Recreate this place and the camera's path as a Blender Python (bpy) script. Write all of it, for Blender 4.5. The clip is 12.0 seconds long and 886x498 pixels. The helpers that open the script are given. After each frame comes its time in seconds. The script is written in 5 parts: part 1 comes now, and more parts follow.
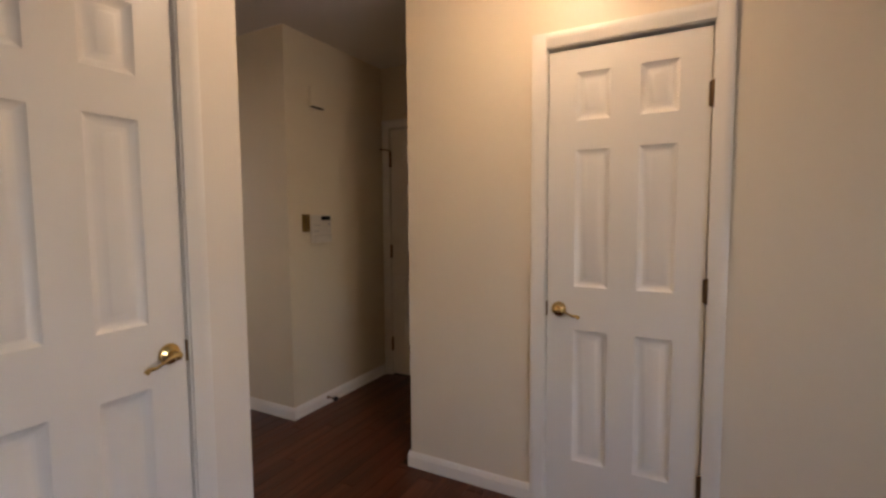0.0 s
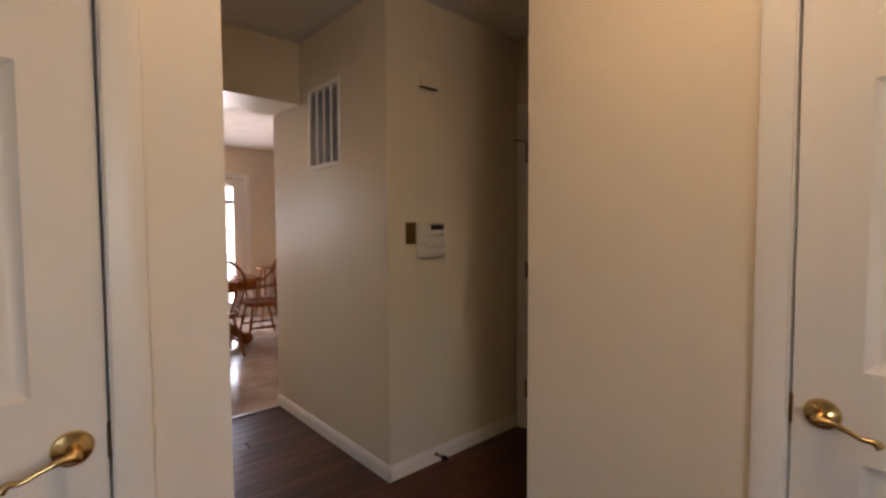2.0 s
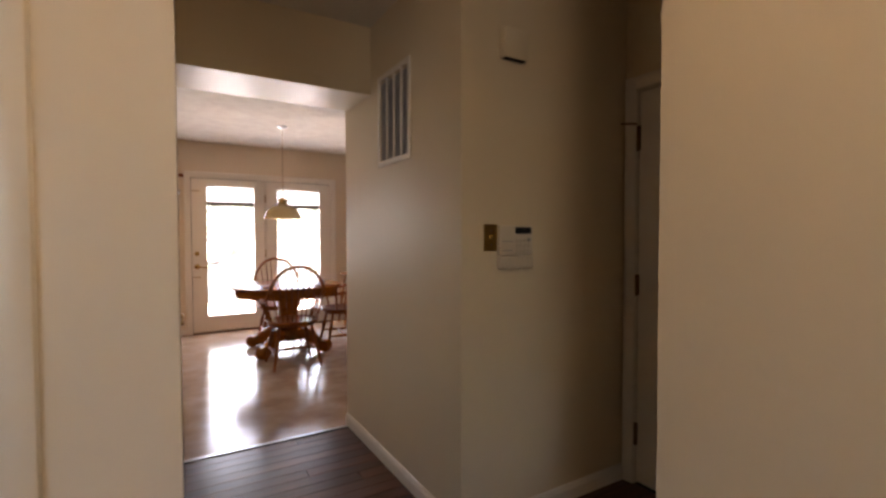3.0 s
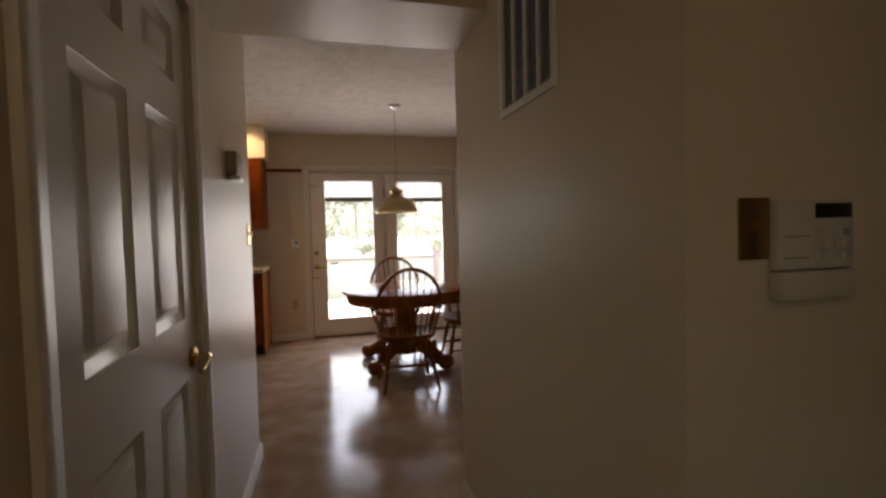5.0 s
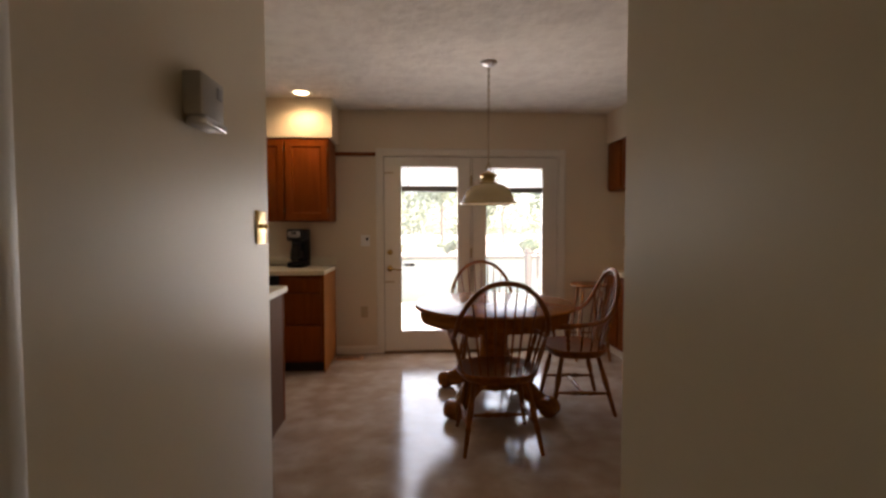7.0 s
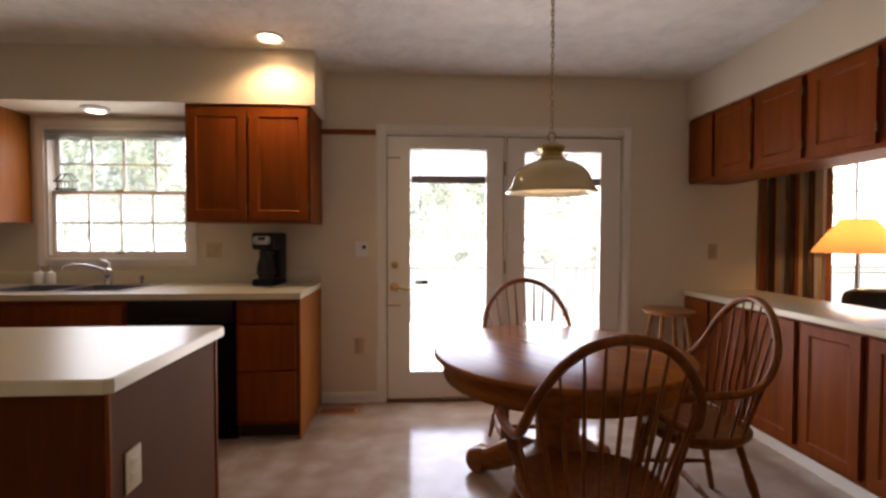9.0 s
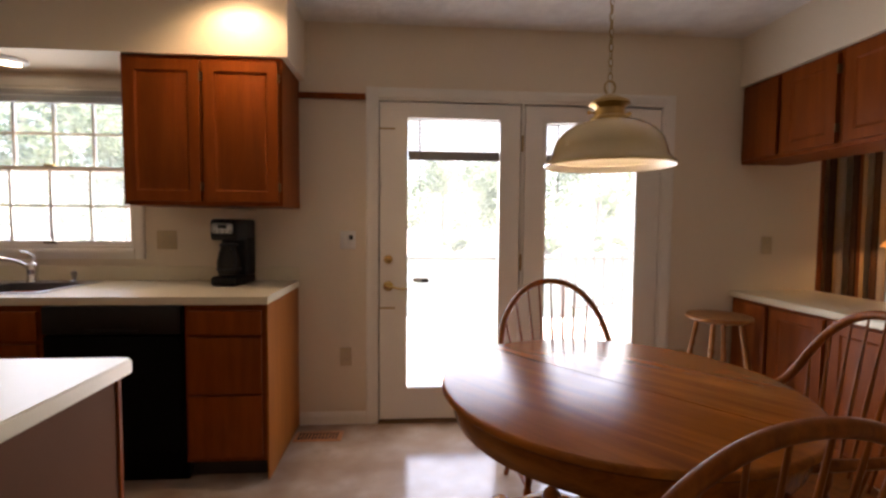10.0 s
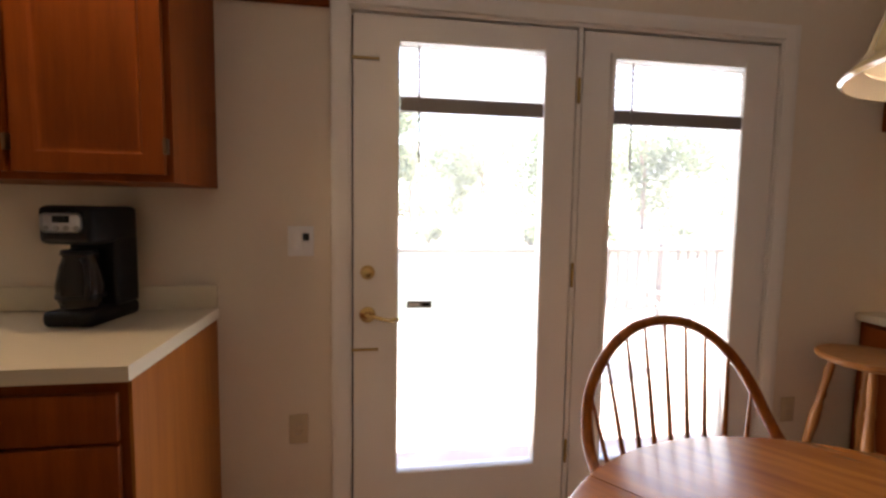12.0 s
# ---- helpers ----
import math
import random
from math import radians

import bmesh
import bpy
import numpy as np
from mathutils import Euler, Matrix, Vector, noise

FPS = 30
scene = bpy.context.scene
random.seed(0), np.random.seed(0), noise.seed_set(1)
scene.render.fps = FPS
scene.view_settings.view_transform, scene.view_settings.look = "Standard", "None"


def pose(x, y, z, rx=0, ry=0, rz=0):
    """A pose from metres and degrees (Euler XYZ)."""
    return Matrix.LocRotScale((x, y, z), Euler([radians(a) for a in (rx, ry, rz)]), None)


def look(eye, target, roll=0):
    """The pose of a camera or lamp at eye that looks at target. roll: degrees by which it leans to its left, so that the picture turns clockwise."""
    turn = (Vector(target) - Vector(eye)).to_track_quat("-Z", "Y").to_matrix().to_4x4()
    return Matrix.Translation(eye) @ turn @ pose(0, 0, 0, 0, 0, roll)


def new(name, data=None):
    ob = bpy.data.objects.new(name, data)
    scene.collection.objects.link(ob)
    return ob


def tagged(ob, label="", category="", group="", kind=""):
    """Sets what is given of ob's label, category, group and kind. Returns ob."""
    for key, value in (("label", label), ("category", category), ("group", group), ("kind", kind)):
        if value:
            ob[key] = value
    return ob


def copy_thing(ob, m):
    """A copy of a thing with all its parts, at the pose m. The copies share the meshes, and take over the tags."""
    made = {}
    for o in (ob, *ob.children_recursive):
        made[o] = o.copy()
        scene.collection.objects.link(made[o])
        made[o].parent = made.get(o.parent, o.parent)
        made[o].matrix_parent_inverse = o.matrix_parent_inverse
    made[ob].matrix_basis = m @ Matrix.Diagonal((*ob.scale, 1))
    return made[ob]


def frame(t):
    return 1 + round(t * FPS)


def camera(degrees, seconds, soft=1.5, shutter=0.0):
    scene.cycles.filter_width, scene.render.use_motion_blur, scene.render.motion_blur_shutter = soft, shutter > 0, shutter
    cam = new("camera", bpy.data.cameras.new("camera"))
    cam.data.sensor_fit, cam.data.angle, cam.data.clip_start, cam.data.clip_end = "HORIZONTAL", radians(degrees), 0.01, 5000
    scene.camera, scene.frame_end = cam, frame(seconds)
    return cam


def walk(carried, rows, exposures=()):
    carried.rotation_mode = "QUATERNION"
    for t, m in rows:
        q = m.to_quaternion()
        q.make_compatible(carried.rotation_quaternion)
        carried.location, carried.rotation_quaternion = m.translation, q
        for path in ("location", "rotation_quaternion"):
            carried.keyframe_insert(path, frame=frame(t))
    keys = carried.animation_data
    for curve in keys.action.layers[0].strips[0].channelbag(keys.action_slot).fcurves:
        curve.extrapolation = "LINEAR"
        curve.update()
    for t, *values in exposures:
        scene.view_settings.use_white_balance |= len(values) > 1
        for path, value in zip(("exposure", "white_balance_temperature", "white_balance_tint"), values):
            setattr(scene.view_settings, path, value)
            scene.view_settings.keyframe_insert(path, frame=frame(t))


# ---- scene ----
cam = camera(87.6, 12.0, soft=2.7)
PATH = [
    (0, (0.153, 0.574, 1.326), (1.91, 1.517, 1.182), -0.4),
    (0.5, (0.341, 0.6, 1.312), (2.02, 1.679, 1.178), -0.5),
    (1, (0.547, 0.688, 1.309), (2.126, 1.911, 1.19), -0.4),
    (1.5, (0.745, 0.774, 1.315), (2.21, 2.131, 1.203), -0.4),
    (2, (0.929, 0.893, 1.312), (2.259, 2.385, 1.219), -0.3),
    (2.5, (1.091, 1.058, 1.296), (2.268, 2.674, 1.225), -0.1),
    (3, (1.233, 1.221, 1.295), (2.256, 2.939, 1.234), -0.1),
    (3.5, (1.374, 1.41, 1.295), (2.234, 3.215, 1.235), -0.2),
    (5.3, (1.661, 2.259, 1.294), (2.099, 4.208, 1.205), -1.1),
    (5.5, (1.659, 2.339, 1.313), (2.058, 4.296, 1.214), -0.7),
    (6, (1.689, 2.636, 1.312), (1.985, 4.611, 1.216), -0.3),
    (6.5, (1.748, 2.945, 1.282), (1.953, 4.933, 1.195), -0.3),
    (7, (1.781, 3.21, 1.292), (1.917, 5.204, 1.207), -0.1),
    (7.2, (1.796, 3.337, 1.289), (1.899, 5.332, 1.205), -0.1),
    (8.8, (1.73, 4.339, 1.296), (1.829, 6.335, 1.226), 0.2),
    (9, (1.714, 4.476, 1.277), (1.834, 6.472, 1.222), 0.1),
    (9.5, (1.713, 4.788, 1.286), (1.839, 6.784, 1.229), -0.2),
    (10, (1.686, 5.094, 1.283), (1.834, 7.086, 1.175), 0.5),
    (10.5, (1.647, 5.386, 1.277), (1.833, 7.372, 1.14), 1.0),
    (11, (1.61, 5.679, 1.303), (1.839, 7.659, 1.129), 1.5),
    (11.5, (1.591, 5.946, 1.294), (1.858, 7.921, 1.132), 1.1),
    (12, (1.571, 6.203, 1.301), (1.878, 8.172, 1.137), 0.9),
]
EXPOSURES = [(0.0, 4.05, 6850, 27), (2.5, 3.9, 7200, 27), (3.5, 3.35, 7600, 24), (5.3, 2.45, 7500, 20), (7.0, 2.6, 7500, 20), (8.8, 2.95, 7100, 22), (12.0, 3.05, 7000, 22)]
walk(cam, [(t, look(eye, target, roll)) for t, eye, target, roll in PATH], EXPOSURES)
SKY, SUN = 0.15, 5.0
L_DOOR, L_SINK, L_FAM, L_ROOM = 2.2, 1.3, 0.8, 0.95
L_PEND, L_LAMP, L_CAN, L_PUCK, L_FRONT = 0.2, 1.2, 3.2, 0.5, 0.20
RLX, RLY = 1.52, 1.1

# ---------------- light ----------------
world = bpy.data.worlds.new("daylight")
scene.world = world
world.use_nodes = True
_nt = world.node_tree
_sky = _nt.nodes.new("ShaderNodeTexSky")
_sky.sky_type = "NISHITA"
_sky.sun_disc = False
_sky.sun_elevation = radians(52)
_sky.sun_rotation = radians(90)
_nt.links.new(_sky.outputs[0], _nt.nodes["Background"].inputs[0])
_nt.nodes["Background"].inputs[1].default_value = SKY

sun_data = bpy.data.lights.new("sun", "SUN")
sun_data.energy, sun_data.angle, sun_data.color = SUN, radians(0.6), (1.0, 0.95, 0.88)
sun = new("sun", sun_data)
# the sun stands high beside the house: it lights deck and trees, and none falls in
sun.matrix_world = look((13, 8.8, 17), (2, 9.2, 0))


def area_lamp(name, eye, target, sx, sy, power, color):
    d = bpy.data.lights.new(name, "AREA")
    d.shape, d.size, d.size_y, d.energy, d.color = "RECTANGLE", sx, sy, power, color
    ob = new(name, d)
    ob.matrix_world = look(eye, target)
    return ob


def point_lamp(name, eye, power, color, radius=0.04):
    d = bpy.data.lights.new(name, "POINT")
    d.energy, d.color, d.shadow_soft_size = power, color, radius
    ob = new(name, d)
    ob.location = eye
    return ob


DAY = (0.86, 0.93, 1.0)
WARM = (1.0, 0.72, 0.42)
# daylight in the openings
area_lamp("daylight_door", (1.97, 8.12, 1.085), (1.97, 7.0, 1.22), 0.57, 1.68, L_DOOR, DAY)
area_lamp("daylight_side_panel", (2.87, 8.12, 1.075), (2.87, 7.0, 1.21), 0.57, 1.68, L_DOOR, DAY)
area_lamp("daylight_sink_window", (-0.47, 8.12, 1.6), (-0.47, 7.0, 1.3), 0.84, 0.78, L_SINK, DAY)
area_lamp("daylight_family_window", (5.88, 8.42, 1.3), (5.7, 7.0, 1.0), 0.95, 1.4, L_FAM, DAY)
area_lamp("daylight_room_window", (-0.9, -2.44, 1.35), (-0.4, 0.0, 1.2), 1.3, 1.4, L_ROOM, (0.80, 0.90, 1.0))

# ---------------- materials ----------------
def mat(name, color, rough=0.6, metal=0.0, spots=(), bump=0.0, bump_scale=200.0, coat=0.0, vary=0.0, spec=0.5, depth=0.002):
    """Plain surface with noise variation. spots: (scale, amount, colour) layers."""
    m = bpy.data.materials.new(name)
    m.use_nodes = True
    nt = m.node_tree
    b = nt.nodes["Principled BSDF"]
    b.inputs["Roughness"].default_value = rough
    b.inputs["Metallic"].default_value = metal
    b.inputs["Coat Weight"].default_value = coat
    b.inputs["Specular IOR Level"].default_value = spec
    geo = nt.nodes.new("ShaderNodeNewGeometry")
    src = nt.nodes.new("ShaderNodeRGB")
    src.outputs[0].default_value = (*color, 1)
    out = src.outputs[0]
    for scale, amount, col in spots:
        n = nt.nodes.new("ShaderNodeTexNoise")
        n.inputs["Scale"].default_value = scale
        n.inputs["Detail"].default_value = 5
        nt.links.new(geo.outputs["Position"], n.inputs["Vector"])
        r = nt.nodes.new("ShaderNodeMapRange")
        r.inputs[1].default_value, r.inputs[2].default_value = 0.4, 0.68
        r.inputs[3].default_value, r.inputs[4].default_value = 0.0, amount
        nt.links.new(n.outputs[0], r.inputs[0])
        mx = nt.nodes.new("ShaderNodeMix")
        mx.data_type = "RGBA"
        nt.links.new(r.outputs[0], mx.inputs[0])
        nt.links.new(out, mx.inputs[6])
        mx.inputs[7].default_value = (*col, 1)
        out = mx.outputs[2]
    if vary:
        oi = nt.nodes.new("ShaderNodeObjectInfo")
        hs = nt.nodes.new("ShaderNodeHueSaturation")
        r = nt.nodes.new("ShaderNodeMapRange")
        r.inputs[3].default_value, r.inputs[4].default_value = 1 - vary, 1 + vary
        nt.links.new(oi.outputs["Random"], r.inputs[0])
        nt.links.new(r.outputs[0], hs.inputs["Value"])
        nt.links.new(out, hs.inputs["Color"])
        out = hs.outputs[0]
    nt.links.new(out, b.inputs["Base Color"])
    if bump:
        n = nt.nodes.new("ShaderNodeTexNoise")
        n.inputs["Scale"].default_value = bump_scale
        n.inputs["Detail"].default_value = 4
        nt.links.new(geo.outputs["Position"], n.inputs["Vector"])
        bp = nt.nodes.new("ShaderNodeBump")
        bp.inputs["Strength"].default_value = bump
        bp.inputs["Distance"].default_value = depth
        nt.links.new(n.outputs[0], bp.inputs["Height"])
        nt.links.new(bp.outputs[0], b.inputs["Normal"])
    return m


def wood(name, light, dark, axis="Z", rough=0.35, grain=1.0, coat=0.2, vary=0.12, world_space=False, spec=0.3):
    """Stained wood: grain stretched along one axis, pores and slow colour drift."""
    m = bpy.data.materials.new(name)
    m.use_nodes = True
    nt = m.node_tree
    b = nt.nodes["Principled BSDF"]
    b.inputs["Roughness"].default_value = rough
    b.inputs["Coat Weight"].default_value = coat
    b.inputs["Coat Roughness"].default_value = 0.2
    b.inputs["Specular IOR Level"].default_value = spec
    tc = nt.nodes.new("ShaderNodeTexCoord")
    geo = nt.nodes.new("ShaderNodeNewGeometry")
    mp = nt.nodes.new("ShaderNodeMapping")
    sc = {"X": (1.5, 22, 22), "Y": (22, 1.5, 22), "Z": (22, 22, 1.5)}[axis]
    mp.inputs["Scale"].default_value = [v * grain for v in sc]
    nt.links.new(geo.outputs["Position"] if world_space else tc.outputs["Object"], mp.inputs["Vector"])
    oi = nt.nodes.new("ShaderNodeObjectInfo")
    add = nt.nodes.new("ShaderNodeVectorMath")
    add.operation = "ADD"
    comb = nt.nodes.new("ShaderNodeCombineXYZ")
    mul = nt.nodes.new("ShaderNodeMath")
    mul.operation = "MULTIPLY"
    mul.inputs[1].default_value = 37.0
    nt.links.new(oi.outputs["Random"], mul.inputs[0])
    for i in range(3):
        nt.links.new(mul.outputs[0], comb.inputs[i])
    nt.links.new(mp.outputs[0], add.inputs[0])
    nt.links.new(comb.outputs[0], add.inputs[1])
    n1 = nt.nodes.new("ShaderNodeTexNoise")
    n1.inputs["Scale"].default_value = 1.0
    n1.inputs["Detail"].default_value = 6
    n1.inputs["Distortion"].default_value = 0.6
    nt.links.new(add.outputs[0], n1.inputs["Vector"])
    n2 = nt.nodes.new("ShaderNodeTexNoise")
    n2.inputs["Scale"].default_value = 6.0
    n2.inputs["Detail"].default_value = 3
    nt.links.new(add.outputs[0], n2.inputs["Vector"])
    mixf = nt.nodes.new("ShaderNodeMath")
    mixf.operation = "MULTIPLY_ADD"
    mixf.inputs[1].default_value = 0.35
    nt.links.new(n2.outputs[0], mixf.inputs[0])
    nt.links.new(n1.outputs[0], mixf.inputs[2])
    ramp = nt.nodes.new("ShaderNodeValToRGB")
    ramp.color_ramp.elements[0].position, ramp.color_ramp.elements[0].color = 0.45, (*dark, 1)
    ramp.color_ramp.elements[1].position, ramp.color_ramp.elements[1].color = 0.85, (*light, 1)
    nt.links.new(mixf.outputs[0], ramp.inputs[0])
    out = ramp.outputs[0]
    if vary:
        hs = nt.nodes.new("ShaderNodeHueSaturation")
        r = nt.nodes.new("ShaderNodeMapRange")
        r.inputs[3].default_value, r.inputs[4].default_value = 1 - vary, 1 + vary
        nt.links.new(oi.outputs["Random"], r.inputs[0])
        nt.links.new(r.outputs[0], hs.inputs["Value"])
        nt.links.new(out, hs.inputs["Color"])
        out = hs.outputs[0]
    nt.links.new(out, b.inputs["Base Color"])
    bp = nt.nodes.new("ShaderNodeBump")
    bp.inputs["Strength"].default_value = 0.12
    bp.inputs["Distance"].default_value = 0.001
    nt.links.new(mixf.outputs[0], bp.inputs["Height"])
    nt.links.new(bp.outputs[0], b.inputs["Normal"])
    return m


def glass_mat(name, tint=(1, 1, 1), haze=0.0):
    """Clear glass; haze mixes in a pale veil that stands for outdoor glare."""
    m = bpy.data.materials.new(name)
    m.use_nodes = True
    nt = m.node_tree
    nt.nodes.clear()
    o = nt.nodes.new("ShaderNodeOutputMaterial")
    t = nt.nodes.new("ShaderNodeBsdfTransparent")
    t.inputs[0].default_value = (*tint, 1)
    g = nt.nodes.new("ShaderNodeBsdfGlossy")
    g.inputs["Roughness"].default_value = 0.02
    fr = nt.nodes.new("ShaderNodeFresnel")
    fr.inputs[0].default_value = 1.3
    veil = nt.nodes.new("ShaderNodeBsdfTranslucent")
    veil_mix = nt.nodes.new("ShaderNodeMixShader")
    veil_mix.inputs[0].default_value = haze
    mx = nt.nodes.new("ShaderNodeMixShader")
    nt.links.new(fr.outputs[0], mx.inputs[0])
    nt.links.new(t.outputs[0], veil_mix.inputs[1])
    nt.links.new(veil.outputs[0], veil_mix.inputs[2])
    nt.links.new(veil_mix.outputs[0], mx.inputs[1])
    nt.links.new(g.outputs[0], mx.inputs[2])
    nt.links.new(mx.outputs[0], o.inputs[0])
    return m


def glow(name, color, strength):
    m = bpy.data.materials.new(name)
    m.use_nodes = True
    b = m.node_tree.nodes["Principled BSDF"]
    b.inputs["Base Color"].default_value = (*color, 1)
    b.inputs["Emission Color"].default_value = (*color, 1)
    b.inputs["Emission Strength"].default_value = strength
    return m


def vinyl_mat():
    """Sheet vinyl: mottled stone pattern in about 30 cm tiles with a glossy wear layer."""
    m = mat("vinyl_floor", (0.38, 0.275, 0.205), 0.22, spots=((2.2, 0.8, (0.26, 0.175, 0.125)), (5.0, 0.85, (0.52, 0.43, 0.36)), (20.0, 0.5, (0.30, 0.22, 0.165))), bump=0.05, bump_scale=60, spec=0.4)
    nt = m.node_tree
    b = nt.nodes["Principled BSDF"]
    n = nt.nodes.new("ShaderNodeTexNoise")
    n.inputs["Scale"].default_value = 9.0
    r = nt.nodes.new("ShaderNodeMapRange")
    r.inputs[3].default_value, r.inputs[4].default_value = 0.11, 0.2
    geo = nt.nodes.new("ShaderNodeNewGeometry")
    nt.links.new(geo.outputs["Position"], n.inputs["Vector"])
    nt.links.new(n.outputs[0], r.inputs[0])
    nt.links.new(r.outputs[0], b.inputs["Roughness"])
    return m


WALL = mat("wall_paint_cream", (0.72, 0.62, 0.475), 0.33, spots=((1.3, 0.3, (0.67, 0.57, 0.43)), (30, 0.15, (0.75, 0.65, 0.51))), bump=0.12, bump_scale=260, spec=0.4)
WALLW = mat("wall_paint_off_white", (0.73, 0.665, 0.575), 0.33, spots=((1.3, 0.3, (0.68, 0.615, 0.525)), (30, 0.15, (0.76, 0.70, 0.61))), bump=0.12, bump_scale=260, spec=0.4)
# hall copy of the cream paint, darkened to carry the hall's dimness
WALLH = mat("hall_paint_dimmed", (0.66, 0.56, 0.40), 0.38, spots=((1.3, 0.3, (0.61, 0.515, 0.365)), (30, 0.15, (0.69, 0.59, 0.43))), bump=0.12, bump_scale=260, spec=0.4)
WALLK = mat("wall_paint_kitchen", (0.70, 0.60, 0.462), 0.5, spots=((1.3, 0.25, (0.65, 0.555, 0.422)), (30, 0.12, (0.73, 0.63, 0.492))), bump=0.12, bump_scale=260, spec=0.25)
WHITE = mat("white_trim_paint", (0.75, 0.705, 0.63), 0.32, spots=((3, 0.25, (0.69, 0.645, 0.57)), (60, 0.1, (0.79, 0.75, 0.68))), bump=0.04, bump_scale=90)
DOORW = mat("white_door_paint", (0.75, 0.705, 0.635), 0.3, spots=((2.5, 0.25, (0.69, 0.645, 0.575)),), bump=0.08, bump_scale=120, spec=0.35)
CEIL = mat("textured_ceiling", (0.74, 0.70, 0.64), 0.9, spots=((9, 0.6, (0.59, 0.54, 0.49)), (3, 0.12, (0.66, 0.62, 0.56))), bump=1.0, bump_scale=13, depth=0.012)
CEILH = mat("smooth_ceiling", (0.70, 0.66, 0.60), 0.9, spots=((3, 0.2, (0.64, 0.6, 0.54)),), bump=0.2, bump_scale=80)
VINYL = vinyl_mat()
PLANK = wood("dark_floor_plank", (0.115, 0.036, 0.016), (0.04, 0.012, 0.006), "X", 0.3, 0.9, 0.1, 0.3)
OAK = wood("cabinet_oak", (0.225, 0.051, 0.0065), (0.165, 0.036, 0.0045), "Z", 0.44, 1.1, 0.0, 0.08, spec=0.11)
OAKL = wood("light_oak_panel", (0.34, 0.112, 0.019), (0.26, 0.080, 0.013), "Z", 0.42, 1.3, 0.0, 0.05, spec=0.15)
CHAIRW = wood("chair_oak", (0.25, 0.072, 0.0105), (0.135, 0.035, 0.0055), "Z", 0.34, 1.6, 0.0, 0.08, spec=0.12)
TABLEW = wood("table_oak", (0.31, 0.098, 0.014), (0.17, 0.047, 0.0065), "Y", 0.26, 1.0, 0.0, 0.05, spec=0.17)
STOOLW = wood("stool_wood", (0.31, 0.115, 0.024), (0.21, 0.072, 0.015), "Z", 0.38, 1.2, 0.1, 0.05)
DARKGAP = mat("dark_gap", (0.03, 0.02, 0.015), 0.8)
LAMIN = mat("cream_laminate", (0.65, 0.57, 0.41), 0.3, spots=((40, 0.15, (0.59, 0.51, 0.36)), (4, 0.12, (0.61, 0.53, 0.38))), bump=0.03, bump_scale=150)
# end panel colour is pulled down to stand for the dim light on it
PINKP = mat("dimmed_end_panel", (0.130, 0.058, 0.031), 0.6, spots=((5, 0.3, (0.10, 0.045, 0.024)),), spec=0.05)
# cabinet oak again, its colour darkened for the shade on the island back
OAKDIM = wood("dimmed_oak_panel", (0.105, 0.026, 0.0055), (0.07, 0.016, 0.0035), "Z", 0.45, 1.1, 0.0, 0.08, spec=0.1)
BRASS = mat("polished_brass", (0.66, 0.48, 0.21), 0.2, 1.0, spots=((20, 0.3, (0.62, 0.40, 0.13)),))
BRASSD = mat("aged_brass", (0.42, 0.28, 0.10), 0.32, 1.0, spots=((25, 0.4, (0.25, 0.16, 0.06)),))
BRONZE = mat("bronze_hinge", (0.20, 0.12, 0.06), 0.4, 1.0)
CHROME = mat("chrome", (0.75, 0.75, 0.76), 0.12, 1.0)
STEEL = mat("brushed_steel", (0.55, 0.55, 0.56), 0.28, 1.0, spots=((90, 0.2, (0.45, 0.45, 0.46)),))
STEELD = mat("sink_steel", (0.20, 0.21, 0.23), 0.4, 1.0, spots=((60, 0.3, (0.15, 0.155, 0.17)),))
BLACKP = mat("black_plastic", (0.007, 0.007, 0.008), 0.4, spots=((60, 0.2, (0.012, 0.012, 0.012)),), spec=0.25)
BLACKG = mat("black_appliance", (0.003, 0.003, 0.003), 0.6, spots=((5, 0.3, (0.004, 0.004, 0.004)),), spec=0.05)
IVORY = mat("ivory_plate", (0.50, 0.39, 0.24), 0.4)
WHITEP = mat("white_plastic", (0.78, 0.77, 0.74), 0.4)
PUTTY = mat("putty_plastic", (0.40, 0.36, 0.30), 0.45, spots=((20, 0.2, (0.36, 0.32, 0.27)),))
KEYP = mat("cream_plastic", (0.56, 0.50, 0.41), 0.45, spots=((25, 0.2, (0.52, 0.46, 0.37)),))
GREYP = mat("grey_plastic", (0.30, 0.29, 0.28), 0.5)
GRILLE = mat("vent_louvre", (0.33, 0.33, 0.36), 0.45, spots=((30, 0.2, (0.27, 0.27, 0.3)),))
ENAMEL = mat("cream_enamel", (0.47, 0.35, 0.165), 0.14, coat=0.5, spots=((6, 0.15, (0.42, 0.31, 0.14)),))
ENAMELIN = mat("white_enamel_inside", (0.85, 0.80, 0.70), 0.3)
GLASS = glass_mat("window_glass", haze=0.036)
DARKGLASS = mat("carafe_glass", (0.022, 0.018, 0.015), 0.12, spec=0.3)
# sink panes get a stronger veil, put in for the washed-out glare
VEILED = glass_mat("veiled_window_glass", haze=0.085)
BLIND = mat("white_blind", (0.86, 0.86, 0.86), 0.5)
BLINDR = mat("blind_bottom_rail", (0.22, 0.20, 0.19), 0.5)
CURT = mat("curtain_rust", (0.30, 0.10, 0.035), 0.8, spots=((8, 0.4, (0.20, 0.065, 0.025)),), bump=0.3, bump_scale=300)
CURT2 = mat("curtain_tan", (0.55, 0.42, 0.28), 0.8, spots=((8, 0.3, (0.45, 0.33, 0.2)),), bump=0.3, bump_scale=300)
